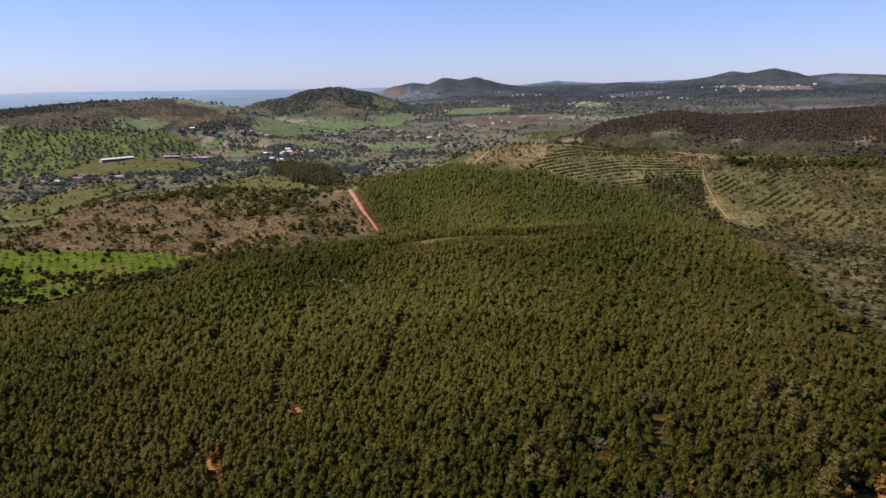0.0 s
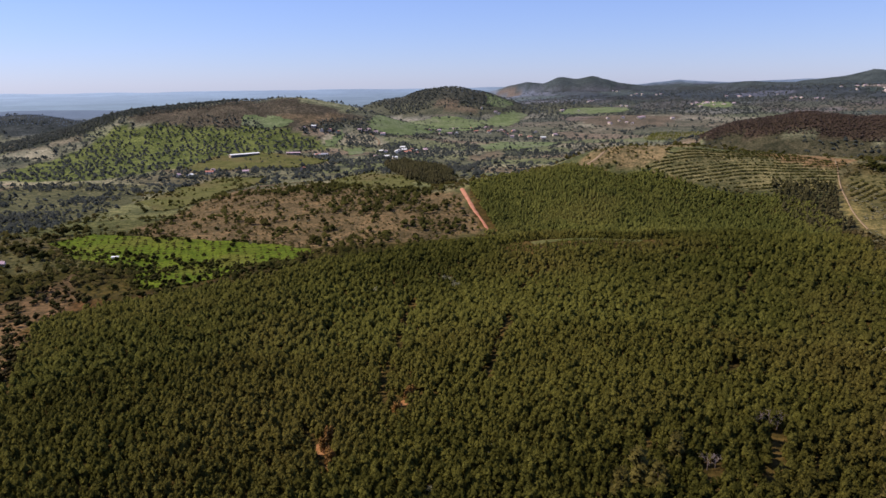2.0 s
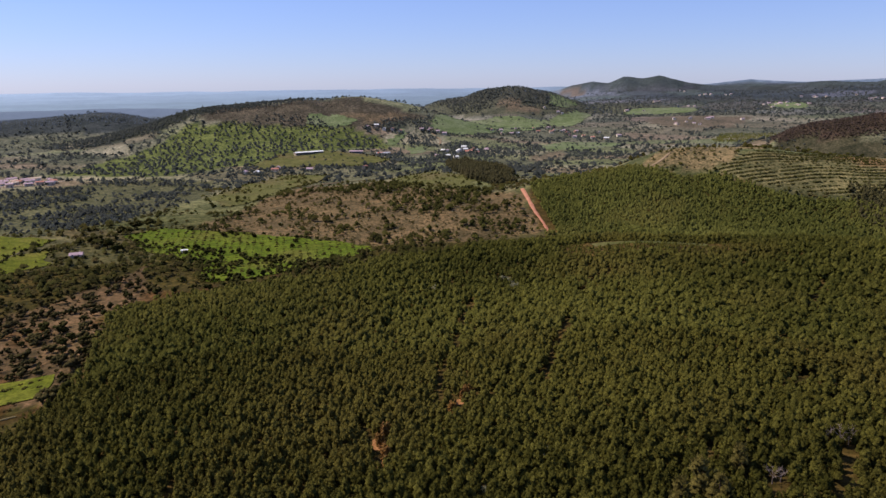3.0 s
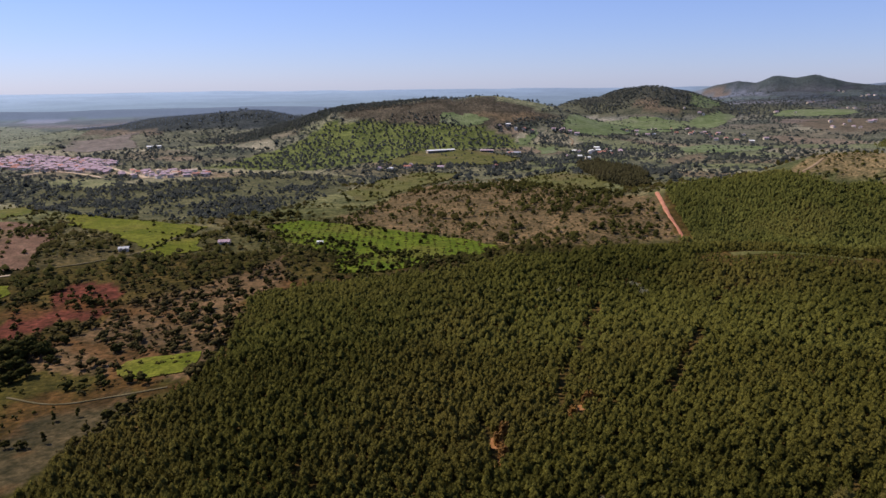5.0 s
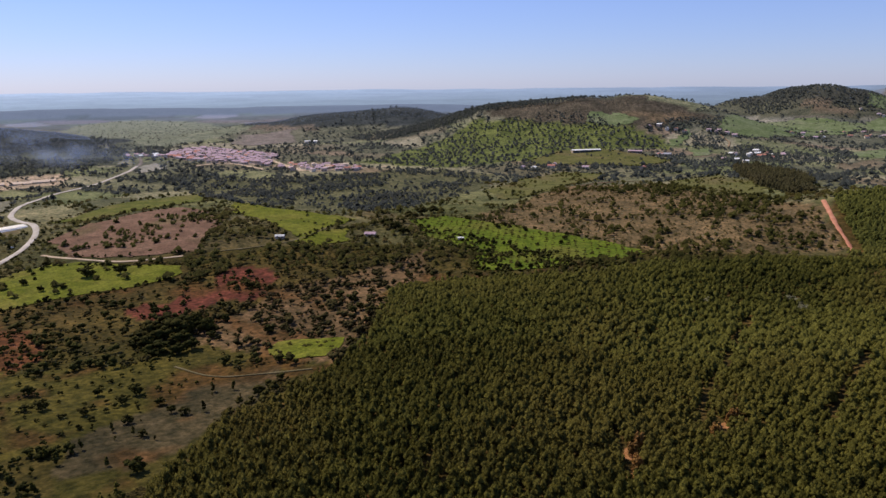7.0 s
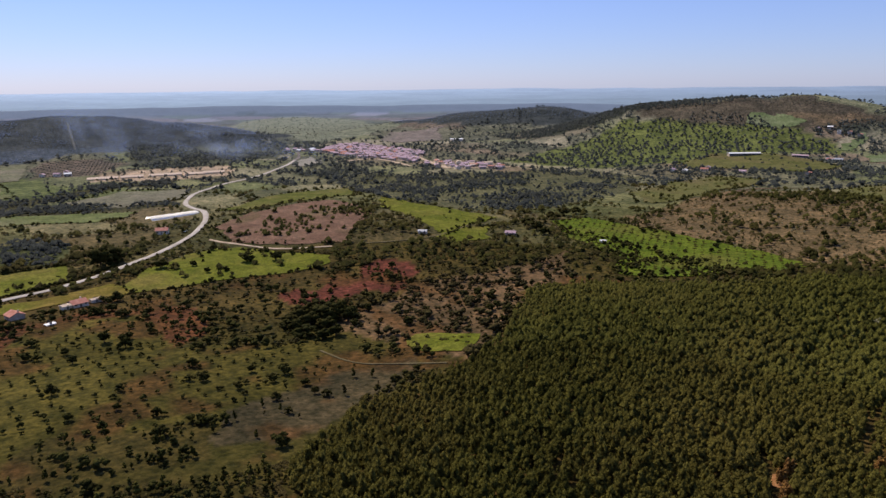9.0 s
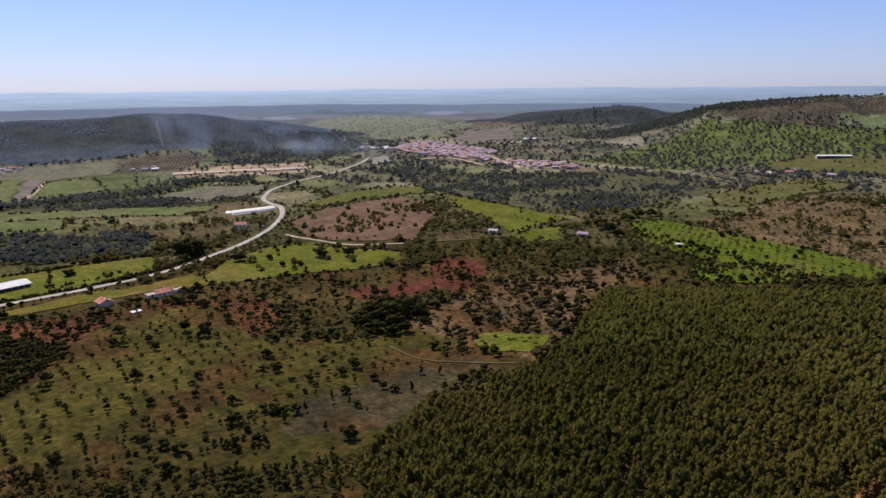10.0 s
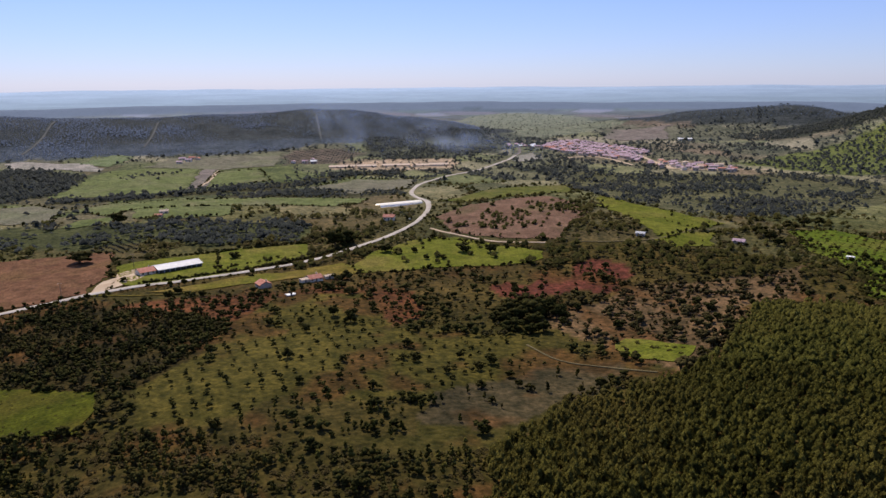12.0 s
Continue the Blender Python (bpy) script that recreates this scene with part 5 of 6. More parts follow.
# Terraced plantings: bushes in rows along the slope.
for order, key in enumerate(("terrace", "terrace_b")):
    p = np.array(AREAS[key], float)
    gx, gy = np.meshgrid(np.arange(p[:, 0].min() - 60, p[:, 0].max() + 60, 0.85), np.arange(p[:, 1].min() - 60, p[:, 1].max() + 60, 6.6 if order == 0 else 8.4))
    gx, gy = gx.ravel(), gy.ravel()
    g = np.random.default_rng(190 + order)
    tx, ty = gx + (g.random(len(gx)) - 0.5), gy + (0.78 * (gx - p[:, 0].mean()) if order else 0) + 0.0022 * (gx - p[:, 0].mean()) ** 2 * (1 if order else -1) + 4.5 * vnoise(gx, gy, 40, 66) + 1.2 * vnoise(gx, gy, 13, 67) + 0.5 * g.random(len(gx))
    keep = inside(AREAS[key], tx, ty) & (g.random(len(tx)) < 0.95 * np.clip((0.5 if order else 1.1) + (1.5 if order else 0.9) * vnoise(tx, ty, 22 - 10 * order, 46), 0.12, 1))
    tx, ty = tx[keep], ty[keep]
    tall, tone = sizes(len(tx), *((1.2, 2.5) if order else (1.3, 2.2)), 195 + order)
    grown("hedge_rows", np.stack([tx, ty, height(tx, ty)], 1), tall, tone, "shrub", 4, 198 + order, OAK, "bushes planted in rows along terraces", "bushes", trunk=False, cap=True)


def ring_points(near, wide, step_share, seed, chance):
    """Points strewn over the open country between two distances, sparser farther out."""
    g = np.random.default_rng(seed)
    r, out = near, []
    while r < wide:
        step = step_share * r
        a = np.radians(np.arange(-44, 112, math.degrees(step / r)))
        a = a + (g.random(len(a)) - 0.5) * step / r
        q = r + (g.random(len(a)) - 0.5) * step
        out.append(np.stack([-q * np.sin(a), q * np.cos(a)], 1))
        r += step
    p = np.concatenate(out)
    keep = g.random(len(p)) < chance(p[:, 0], p[:, 1])
    p = p[keep]
    free = np.ones(len(p), bool)
    for key, area in AREAS.items():
        free &= ~inside(area, p[:, 0], p[:, 1])
    for key, points in WAYS.items():
        free &= ~near_way(points, p[:, 0], p[:, 1], 7)
    for bx, by, reach in YARDS:
        free &= (p[:, 0] - bx) ** 2 + (p[:, 1] - by) ** 2 > reach * reach
    p = p[free]
    return np.column_stack([p, height(p[:, 0], p[:, 1])])


def open_chance(x, y):
    r = np.hypot(x, y)
    own, edge = patchwork(x, y, 66, 15)
    far_own, far_edge = patchwork(x, y, 130, 16)
    own, edge = np.where(r < 1350, own, far_own), np.where(r < 1350, edge, far_edge)
    crowd = np.array((0.3, 0.2, 0.42, 0.08, 0.05, 0.04, 0.12, 0.25, 0.98))[(own * 9).astype(int)]
    crowd = np.where(r > 480, crowd, 0.5) + 0.4 * vnoise(x, y, 34, 91) + 0.35 * vnoise(x, y, 110, 94) + 0.2 * vnoise(x, y, 260, 92)
    return np.clip(np.where(edge < 0.13, 0.93, crowd), 0.03, 0.95)


for order, (near, wide, share, low, high, clumps) in enumerate(((215, 420, 0.0105, 0.8, 4.4, 7), (420, 800, 0.0080, 1.6, 6.0, 5), (800, 1300, 0.0076, 2.8, 7.6, 4), (1300, 2000, 0.0074, 3.4, 7.6, 3))):
    at = ring_points(near, wide, share, 210 + order, open_chance)
    tall, tone = sizes(len(at), low, high, 220 + order)
    tall = np.where((at[:, 0] < -1150) & (np.hypot(at[:, 0], at[:, 1]) > 1620), 0.5 * tall, tall)
    split = np.random.default_rng(225 + order).random(len(at)) < 0.6
    # Farther rings take the oak colours with haze painted in.
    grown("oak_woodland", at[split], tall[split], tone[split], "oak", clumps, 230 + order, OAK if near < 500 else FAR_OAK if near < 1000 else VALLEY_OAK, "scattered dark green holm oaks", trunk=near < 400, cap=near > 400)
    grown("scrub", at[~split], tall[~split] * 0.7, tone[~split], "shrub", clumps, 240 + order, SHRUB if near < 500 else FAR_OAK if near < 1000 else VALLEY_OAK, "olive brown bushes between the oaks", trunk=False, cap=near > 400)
for order, (near, wide, share, low, high) in enumerate(((2000, 2900, 0.0095, 2.8, 5.2),)):
    at = ring_points(near, wide, share, 250 + order, lambda x, y: np.clip(np.where(x > -420, 0.6, 0.12) + 0.9 * vnoise(x, y, 300, 93) + 0.4 * vnoise(x, y, 90, 95), 0.02, 0.95))
    tall, tone = sizes(len(at), low, high, 255 + order)
    high = at[:, 0] > -420
    # Far woods use leaf colours with the haze painted in.
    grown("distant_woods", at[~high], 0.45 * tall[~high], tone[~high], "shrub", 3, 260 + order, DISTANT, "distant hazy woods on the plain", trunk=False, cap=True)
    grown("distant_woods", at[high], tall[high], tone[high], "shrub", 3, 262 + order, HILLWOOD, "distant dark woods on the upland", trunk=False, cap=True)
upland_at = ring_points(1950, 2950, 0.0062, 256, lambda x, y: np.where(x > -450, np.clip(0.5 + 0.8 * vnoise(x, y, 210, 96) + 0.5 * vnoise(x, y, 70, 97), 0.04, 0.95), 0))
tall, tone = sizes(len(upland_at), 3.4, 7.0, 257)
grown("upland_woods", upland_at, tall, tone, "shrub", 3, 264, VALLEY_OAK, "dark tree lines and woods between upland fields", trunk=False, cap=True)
for order, (line, step, reach, low_z) in enumerate((("dark_ridge", 4.7, 700, -9), ("village_ridge", 7.0, 105, 22), ("cone_hill", 7.5, 230, 46), ("barn_spur", 8.0, 75, 6), ("far_hills", 10.0, 140, 90), ("right_hills", 11.0, 140, 112))):
    p = np.array([(-960, 1090), (-900, 1180), (-835, 1245), (-775, 1285), (-700, 1322)] if line == "barn_spur" else [q[:2] for q in RIDGES[line]], float)
    box = [(p[:, 0].min() - reach, p[:, 1].min() - reach), (p[:, 0].max() + reach, p[:, 1].min() - reach), (p[:, 0].max() + reach, p[:, 1].max() + reach), (p[:, 0].min() - reach, p[:, 1].max() + reach)]
    at = strewn(box, step, 0.6 if line == "cone_hill" else 0.92, 270 + order)
    at = at[near_way([tuple(q) for q in p], at[:, 0], at[:, 1], reach) & (at[:, 2] > low_z)]
    if line == "dark_ridge":
        at = at[inside(AREAS["ridge_wood_area"], at[:, 0], at[:, 1])]
    tall, tone = sizes(len(at), (0.55 if line == "dark_ridge" else 0.22 if line == "village_ridge" else 0.5) * step, (0.8 if line == "dark_ridge" else 0.34 if line == "village_ridge" else 0.8) * step, 275 + order)
    if line == "dark_ridge":
        roll = vnoise(at[:, 0], at[:, 1], 75, 91) + 0.6 * vnoise(at[:, 0], at[:, 1], 28, 92)
        tall, tone = tall * np.clip(0.62 + 0.45 * roll, 0.3, 1.15), np.clip(0.5 + 0.9 * roll + 0.25 * (tone - 0.5), 0, 1)
    # These ridge crown colours carry painted distance haze.
    grown("ridge_wood", at, np.minimum(tall, 1.7 if "hills" in line else 6.6 if line == "dark_ridge" else 4.2), tone, "oak", 2 if line == "dark_ridge" else 3, 280 + order, (HAZED_RIDGE, HAZED_RIDGE, VALLEY_OAK, FAR_OAK, HILLWOOD, HILLWOOD)[order], "dark wood covering a ridge", trunk=False, cap=True)



# Hedges along the field edges.
HEDGED = ("bright_field", "strip_field", "strip_field_b", "brown_field", "road_field", "west_field", "low_field", "plough_field", "mid_meadow_a", "barn_meadow", "orchard", "far_green_strip", "dull_mid", "brown_left", "mid_green_b", "tan_mid", "top_field", "mid_meadow_b")
hedge_x, hedge_y = [], []
hg = random.Random(5)
for key in HEDGED:
    poly = AREAS[key]
    for (ax, ay), (bx, by) in zip(poly, poly[1:] + poly[:1]):
        if hg.random() < 0.12:
            continue
        length = math.hypot(bx - ax, by - ay)
        s = 0.0
        while s < length:
            if hg.random() < 0.8:
                hedge_x.append(ax + (bx - ax) * s / length + hg.gauss(0, 1.2))
                hedge_y.append(ay + (by - ay) * s / length + hg.gauss(0, 1.2))
            s += hg.uniform(1.6, 4.0)
for (ax, ay), (bx, by) in zip(WAYS["road"][:13], WAYS["road"][1:14]):
    length = math.hypot(bx - ax, by - ay)
    s = 0.0
    while s < length:
        side = hg.choice((-1, 1, 1))
        if hg.random() < 0.6:
            hedge_x.append(ax + (bx - ax) * s / length + side * hg.uniform(4.8, 6.5) * (by - ay) / length)
            hedge_y.append(ay + (by - ay) * s / length - side * hg.uniform(4.8, 6.5) * (bx - ax) / length)
        s += hg.uniform(1.4, 3.2)
for line, side, gap in (([(-409, 4), (-410, 31), (-416, 64), (-430, 105), (-455, 138)], 5.2, 0.8), ([(-486, -14), (-479, 35), (-485, 75), (-482, 114)], 0.0, 1.0), ([(-387, -77), (-396, -44), (-404, -24)], -5.0, 1.0)):
    for (ax, ay), (bx, by) in zip(line, line[1:]):
        length = math.hypot(bx - ax, by - ay)
        for k in range(int(length / gap)):
            if hg.random() < 0.9:
                hedge_x.append(ax + (bx - ax) * k * gap / length - side * (by - ay) / length + hg.gauss(0, 0.25))
                hedge_y.append(ay + (by - ay) * k * gap / length + side * (bx - ax) / length + hg.gauss(0, 0.25))
hedge_x, hedge_y = np.array(hedge_x), np.array(hedge_y)
off_road = ~near_way(WAYS["road"], hedge_x, hedge_y, 4.2) & ~near_way(WAYS["drive"], hedge_x, hedge_y, 6) & ~near_way(WAYS["farm"], hedge_x, hedge_y, 3.5)
for bx, by, reach in YARDS:
    off_road &= (hedge_x - bx) ** 2 + (hedge_y - by) ** 2 > reach * reach
hedge_x, hedge_y = hedge_x[off_road], hedge_y[off_road]
tall, tone = sizes(len(hedge_x), 1.0, 3.4, 310)
grown("hedge", np.stack([hedge_x, hedge_y, height(hedge_x, hedge_y)], 1), tall, tone, "oak", 6, 311, OAK, "dark hedges and bushes along field edges", "hedge", trunk=False)


# Single trees that stand out.
def oak_tree(x, y, tall, wide, form, label, mat=OAK, group=""):
    ob = new("oak_tree")
    ob.matrix_basis = pose(x, y, float(height(np.array([x]), np.array([y]))[0]) - 0.1, 0, 0, form * 67) @ Matrix.Diagonal((wide, wide, tall, 1))
    tagged(ob, label, "tree", group)
    crown, trunk = OAK_FORMS[form % len(OAK_FORMS)]
    part("trunk", trunk, ob)
    part("crown", crown, ob)
    return ob


OAK_FORMS = []
for form in range(5):
    v, f, t = crowns(np.zeros((1, 3)), np.array([1.0]), np.array([0.15 + 0.08 * form]), "oak", 22, 330 + form, sprigs=60, trunk=False, forms=1)
    crown_mesh = mesh_of("crown", v, f, OAK, tone=t, smooth=True)
    bm = bmesh.new()
    bmesh.ops.create_cone(bm, cap_ends=True, segments=8, radius1=0.05, radius2=0.03, depth=0.5, matrix=Matrix.Translation((0, 0, 0.23)))
    for k in range(4):
        limb = Matrix.Translation((0, 0, 0.4)) @ pose(0, 0, 0, 38, 0, 95 * k + 20 * form) @ Matrix.Translation((0, 0, 0.14))
        bmesh.ops.create_cone(bm, cap_ends=False, segments=5, radius1=0.024, radius2=0.01, depth=0.3, matrix=limb)
    OAK_FORMS.append((crown_mesh, bm_mesh("trunk", bm, BARK)))
for x, y, tall, wide, label in (
    (-617, -10, 12, 13, "tall dark tree between plain fields"), (-462, 126, 15, 15, "tall dark tree beside the road"), (-470, 137, 12, 12, "tall dark tree beside the road"), (-458, 58, 5, 7, "lone round tree in a green field"),
    (-486, -33, 9.5, 17, "broad dark oak in a ploughed field"), (-440, -14, 4, 5, "small oak beside the dirt drive"), (-425, -8, 3.5, 4.5, "small oak beside the dirt drive"),
    (-432, 152, 7, 10, "dark tree at the field corner"), (-425, 158, 5, 6, "dark tree at the field corner"), (-408, 198, 7, 9, "dark oak in a green field"), (-396, 212, 7, 9, "dark oak in a green field"),
    (256, 624, 8, 11, "broad dark oak above the terraces"), (-273, 171, 10, 12, "large dark tree above red soil"), (-282, 163, 8, 9, "large dark tree above red soil"), (-266, 178, 8, 9, "large dark tree above red soil"), (-276, 180, 9, 9, "large dark tree above red soil"), (-285, 174, 7, 8, "large dark tree above red soil"),
):
    oak_tree(x, y, tall, wide, int(-x) % 5, label)
for x, y, tall, wide in ((-271, 152, 6, 8), (-260, 152, 6, 8), (-252, 155, 5.5, 7), (-252, 162, 6, 7), (-272, 161, 8, 10), (-284, 163, 8, 9), (-262, 164, 7, 9), (-280, 155, 6, 8), (-290, 176, 8, 9)):
    oak_tree(x, y, tall, wide, int(-x) % 5, "large dark tree in a clump above red soil", group="dark clump")
for x, y, tall, wide in ((-337, 368, 2.3, 3.2), (-333, 371, 2.6, 3.4), (-342, 365, 2.4, 3.2), (-374, 316, 2.2, 3.0), (-370, 319, 2.5, 3.2), (-378, 313, 2.3, 3.0)):
    oak_tree(x, y, tall, wide, int(-x) % 5, "dark bush in front of a hut", group="hut bushes")
for x, y, tall, wide in ((-341, 402, 8, 10), (-327, 394, 7, 9), (-355, 408, 8, 10), (-366, 466, 8, 11), (-364, 480, 7, 9), (-364, 447, 7, 9)):
    oak_tree(x, y, tall, wide, int(-x) % 5, "dark tree at the corner of a green field", group="field corner trees")
for x, y, tall, wide in ((-372, 13, 5.5, 5.5), (-382, 18, 4.5, 5), (-367, 29, 4, 4.5), (-374, 108, 6, 7), (-337, 111, 4.5, 4.5), (-302, 80, 6, 5), (-291, 85, 5, 4.5)):
    oak_tree(x, y, tall, wide, int(-x) % 5, "dark tree on red soil below the road", group="road bank trees")
for x, y, tall in ((-250, 96, 4.4), (-233, 93, 4.2), (-232, 111, 3.6), (-218, 112, 3.8), (-223, 120, 4.6), (-218, 99, 3.2), (-210, 68, 3.6), (-209, 52, 3.4), (-222, 46, 3.2), (-222, 60, 3.0)):
    oak_tree(x, y, tall, tall * 0.95, int(-x) % 5, "round dark bush on a grassy slope", group="slope bushes")
og = random.Random(31)
for key, count in (("red_scrub", 26), ("road_field", 10), ("mixed_brown", 30), ("red_soil", 10), ("young_grass", 6), ("dark_bottom", 8), ("brown_scrub", 30), ("bright_field", 14), ("grey_patch", 6)):
    p = AREAS[key]
    made = 0
    while made < count:
        x, y = og.uniform(min(q[0] for q in p), max(q[0] for q in p)), og.uniform(min(q[1] for q in p), max(q[1] for q in p))
        if inside(p, np.array([x]), np.array([y]))[0] and not near_way(WAYS["road"], np.array([x]), np.array([y]), 8)[0] and not inside(AREAS["patch_field"], np.array([x]), np.array([y]))[0]:
            tall = og.uniform(2.6, 5.0)
            oak_tree(x, y, tall, tall * og.uniform(0.85, 1.2), made, "dark green holm oak on dry ground", group="scattered oaks")
            made += 1



# Bare earth, dead trees, large pines and pale bushes in the plantation.
def earth_patch(x, y, long, wide, turn, seed):
    g = random.Random(seed)
    pts = []
    for k in range(12):
        a, q = k * 6.283 / 12, g.uniform(0.65, 1.1)
        u, v = math.cos(a) * long * q, math.sin(a) * wide * q
        pts.append((x + u * math.cos(turn) - v * math.sin(turn), y + u * math.sin(turn) + v * math.cos(turn)))
    draped("bare_earth", pts, ORANGE_EARTH, "bare orange earth among the pines", 0.12, "soil", 0.2)


for k, spot in enumerate(((-46, 203, 3.4, 2.4, 0.6), (-47, 193, 3.0, 1.6, 1.2), (-64, 174, 4, 2.6, 2.0), (-59, 163, 3.4, 2.6, 1.8), (112, 162, 4, 3, 0.4), (96, 135, 5, 3, 0.9), (86, 130, 4, 2.4, 0.3))):
    earth_patch(*spot, k)


def dead_tree(x, y, tall, seed):
    """A leafless tree: a trunk that forks into many thin grey branches."""
    g = random.Random(seed)
    ob = new("dead_tree")
    ob.matrix_basis = pose(x, y, float(height(np.array([x]), np.array([y]))[0]) - 0.1)
    tagged(ob, "bare dead tree with pale grey branches", "tree")
    bm = bmesh.new()
    bmesh.ops.create_cone(bm, cap_ends=True, segments=7, radius1=0.16, radius2=0.06, depth=tall * 0.55, matrix=Matrix.Translation((0, 0, tall * 0.27)))
    part("trunk", bm_mesh("trunk", bm, DEADWOOD), ob)
    for k in range(9):
        bm = bmesh.new()
        root = Matrix.Translation((0, 0, tall * g.uniform(0.25, 0.52))) @ pose(0, 0, 0, g.uniform(22, 60), 0, k * 137)
        length = tall * g.uniform(0.35, 0.5)
        bmesh.ops.create_cone(bm, cap_ends=False, segments=5, radius1=0.05, radius2=0.015, depth=length, matrix=root @ Matrix.Translation((0, 0, length / 2)))
        for q in range(7):
            twig = root @ Matrix.Translation((0, 0, length * g.uniform(0.35, 1.0))) @ pose(0, 0, 0, g.uniform(25, 65), 0, g.uniform(0, 360))
            size = length * g.uniform(0.25, 0.5)
            bmesh.ops.create_cone(bm, cap_ends=False, segments=3, radius1=0.035, radius2=0.012, depth=size, matrix=twig @ Matrix.Translation((0, 0, size / 2)))
        part("branch", bm_mesh("branch", bm, DEADWOOD), ob)
    return ob


for k, (x, y, tall) in enumerate(((56, 178, 8), (58.5, 179.5, 7), (53.5, 179, 6.5), (37, 158, 6.5), (39, 159, 5.5), (46, 133, 6), (94, 179, 6.5), (95, 150, 6))):
    dead_tree(x, y, 0.85 * tall, 40 + k)
dry_at = np.array([(-46, 204), (-45, 206), (-47, 194), (-64, 174), (-64, 179), (-59, 165), (-57, 160), (-60, 168), (115, 179), (111, 163), (94, 137), (84, 132), (54, 136), (98, 140), (116, 166)], float)
dry_at = np.concatenate([dry_at + d for d in ((0, 0), (0.9, 0.5), (-0.5, 1.1), (0.4, -1.2))])
tall, tone = sizes(len(dry_at), 3.0, 5.6, 352)
grown("orange_bushes", np.column_stack([dry_at, height(dry_at[:, 0], dry_at[:, 1])]), tall, tone, "pine", 14, 353, ORANGE_LEAF, "dry orange-leaved bushes between the pines", "bushes", sprigs=40, trunk=True)
bg = random.Random(17)
older_crowns = []
for form in range(6):
    v, f, t = crowns(np.zeros((1, 3)), np.array([6.6]), np.array([0.35 + 0.09 * form]), "pine", 24, 370 + form, sprigs=150, cap=True, trunk=False, forms=1)
    older_crowns.append(mesh_of("crown", v, f, YELLOW_PINE, tone=t, smooth=True))
for x, y, tall in ((87, 179, 11), (90, 182, 10), (93, 175, 11), (101, 179, 11), (80, 169, 10), (88, 163, 10), (84, 137, 10.5), (79, 131, 10), (89, 141, 9.5), (56, 133, 8), (87, 151, 10), (20, 150, 10.5), (24, 146, 9.5), (16, 145, 9), (110, 205, 9), (115, 178, 10), (68, 140, 9), (30, 160, 9)):
    crown_mesh, trunk_mesh = PINE_FORMS[int(tall * 2) % 6]
    ob = new("pine_tree")
    wide = tall / 6.6 * bg.uniform(1.15, 1.4)
    ob.matrix_basis = pose(x, y, float(height(np.array([x]), np.array([y]))[0]) - 0.1, 0, 0, bg.uniform(0, 360)) @ Matrix.Diagonal((wide, wide, tall / 6.6, 1))
    tagged(ob, "large older pine with a broad yellowish crown", "tree", "older pines")
    part("trunk", trunk_mesh, ob)
    part("crown", older_crowns[int(tall * 2) % 6], ob)
pale_at = np.array([(-48, 327), (-46, 329), (-55, 338), (-50, 334), (-30, 150), (-16, 168), (-90, 300), (-105, 250), (-84, 318), (120, 215), (128, 236), (112, 240), (138, 262), (130, 300)], float)
pale_at = np.concatenate([pale_at + d for d in ((0, 0), (1.3, 0.6), (-0.7, 1.2))])
tall, tone = sizes(len(pale_at), 1.6, 3.2, 350)
grown("pale_bushes", np.column_stack([pale_at, height(pale_at[:, 0], pale_at[:, 1])]), tall + 1.2, tone, "shrub", 9, 351, PALE_LEAF, "pale flowering bushes between the pines", "bushes", sprigs=10, trunk=False)



# Orchards: small trees in straight rows.
for order, (key, gap, turn, tall_low) in enumerate((("orchard", 4.6, 0.35, 1.6), ("orchard_b", 9.0, 0.2, 1.7))):
    p = np.array(AREAS[key], float)
    cx, cy = p.mean(0)
    u, v = np.meshgrid(np.arange(-130, 130, gap), np.arange(-130, 130, gap * 1.25))
    u, v = u.ravel(), v.ravel()
    ox, oy = cx + u * math.cos(turn) - v * math.sin(turn), cy + u * math.sin(turn) + v * math.cos(turn)
    keep = inside(AREAS[key], ox, oy)
    ox, oy = ox[keep], oy[keep]
    tall, tone = sizes(len(ox), tall_low, tall_low * 1.4, 360 + order)
    grown("orchard", np.stack([ox, oy, height(ox, oy)], 1), tall, tone, "oak", 6, 364 + order, FAR_OAK, "small fruit trees in straight rows", "orchard", trunk=order == 0)


# ---- buildings ----
def box_mesh(name, sx, sy, sz, mat, bevel=0.0):
    """A box that stands on z = 0."""
    bm = bmesh.new()
    bmesh.ops.create_cube(bm, size=1, matrix=Matrix.Translation((0, 0, sz / 2)) @ Matrix.Diagonal((sx, sy, sz, 1)))
    if bevel:
        bmesh.ops.bevel(bm, geom=bm.edges[:], offset=bevel, segments=1, affect="EDGES")
    return bm_mesh(name, bm, mat)


def walls_mesh(sx, sy, sz, rise, mat):
    """Walls with two gables, ridge along x."""
    x, y = sx / 2, sy / 2
    v = [(-x, -y, -1.5), (x, -y, -1.5), (x, y, -1.5), (-x, y, -1.5), (-x, -y, sz), (x, -y, sz), (x, y, sz), (-x, y, sz), (-x, 0, sz + rise), (x, 0, sz + rise)]
    bm = bmesh.new()
    q = [bm.verts.new(p) for p in v]
    for f in ((0, 1, 5, 4), (2, 3, 7, 6), (1, 2, 6, 9, 5), (3, 0, 4, 8, 7), (4, 5, 9, 8), (6, 7, 8, 9), (3, 2, 1, 0)):
        bm.faces.new([q[k] for k in f])
    return bm_mesh("wall", bm, mat)


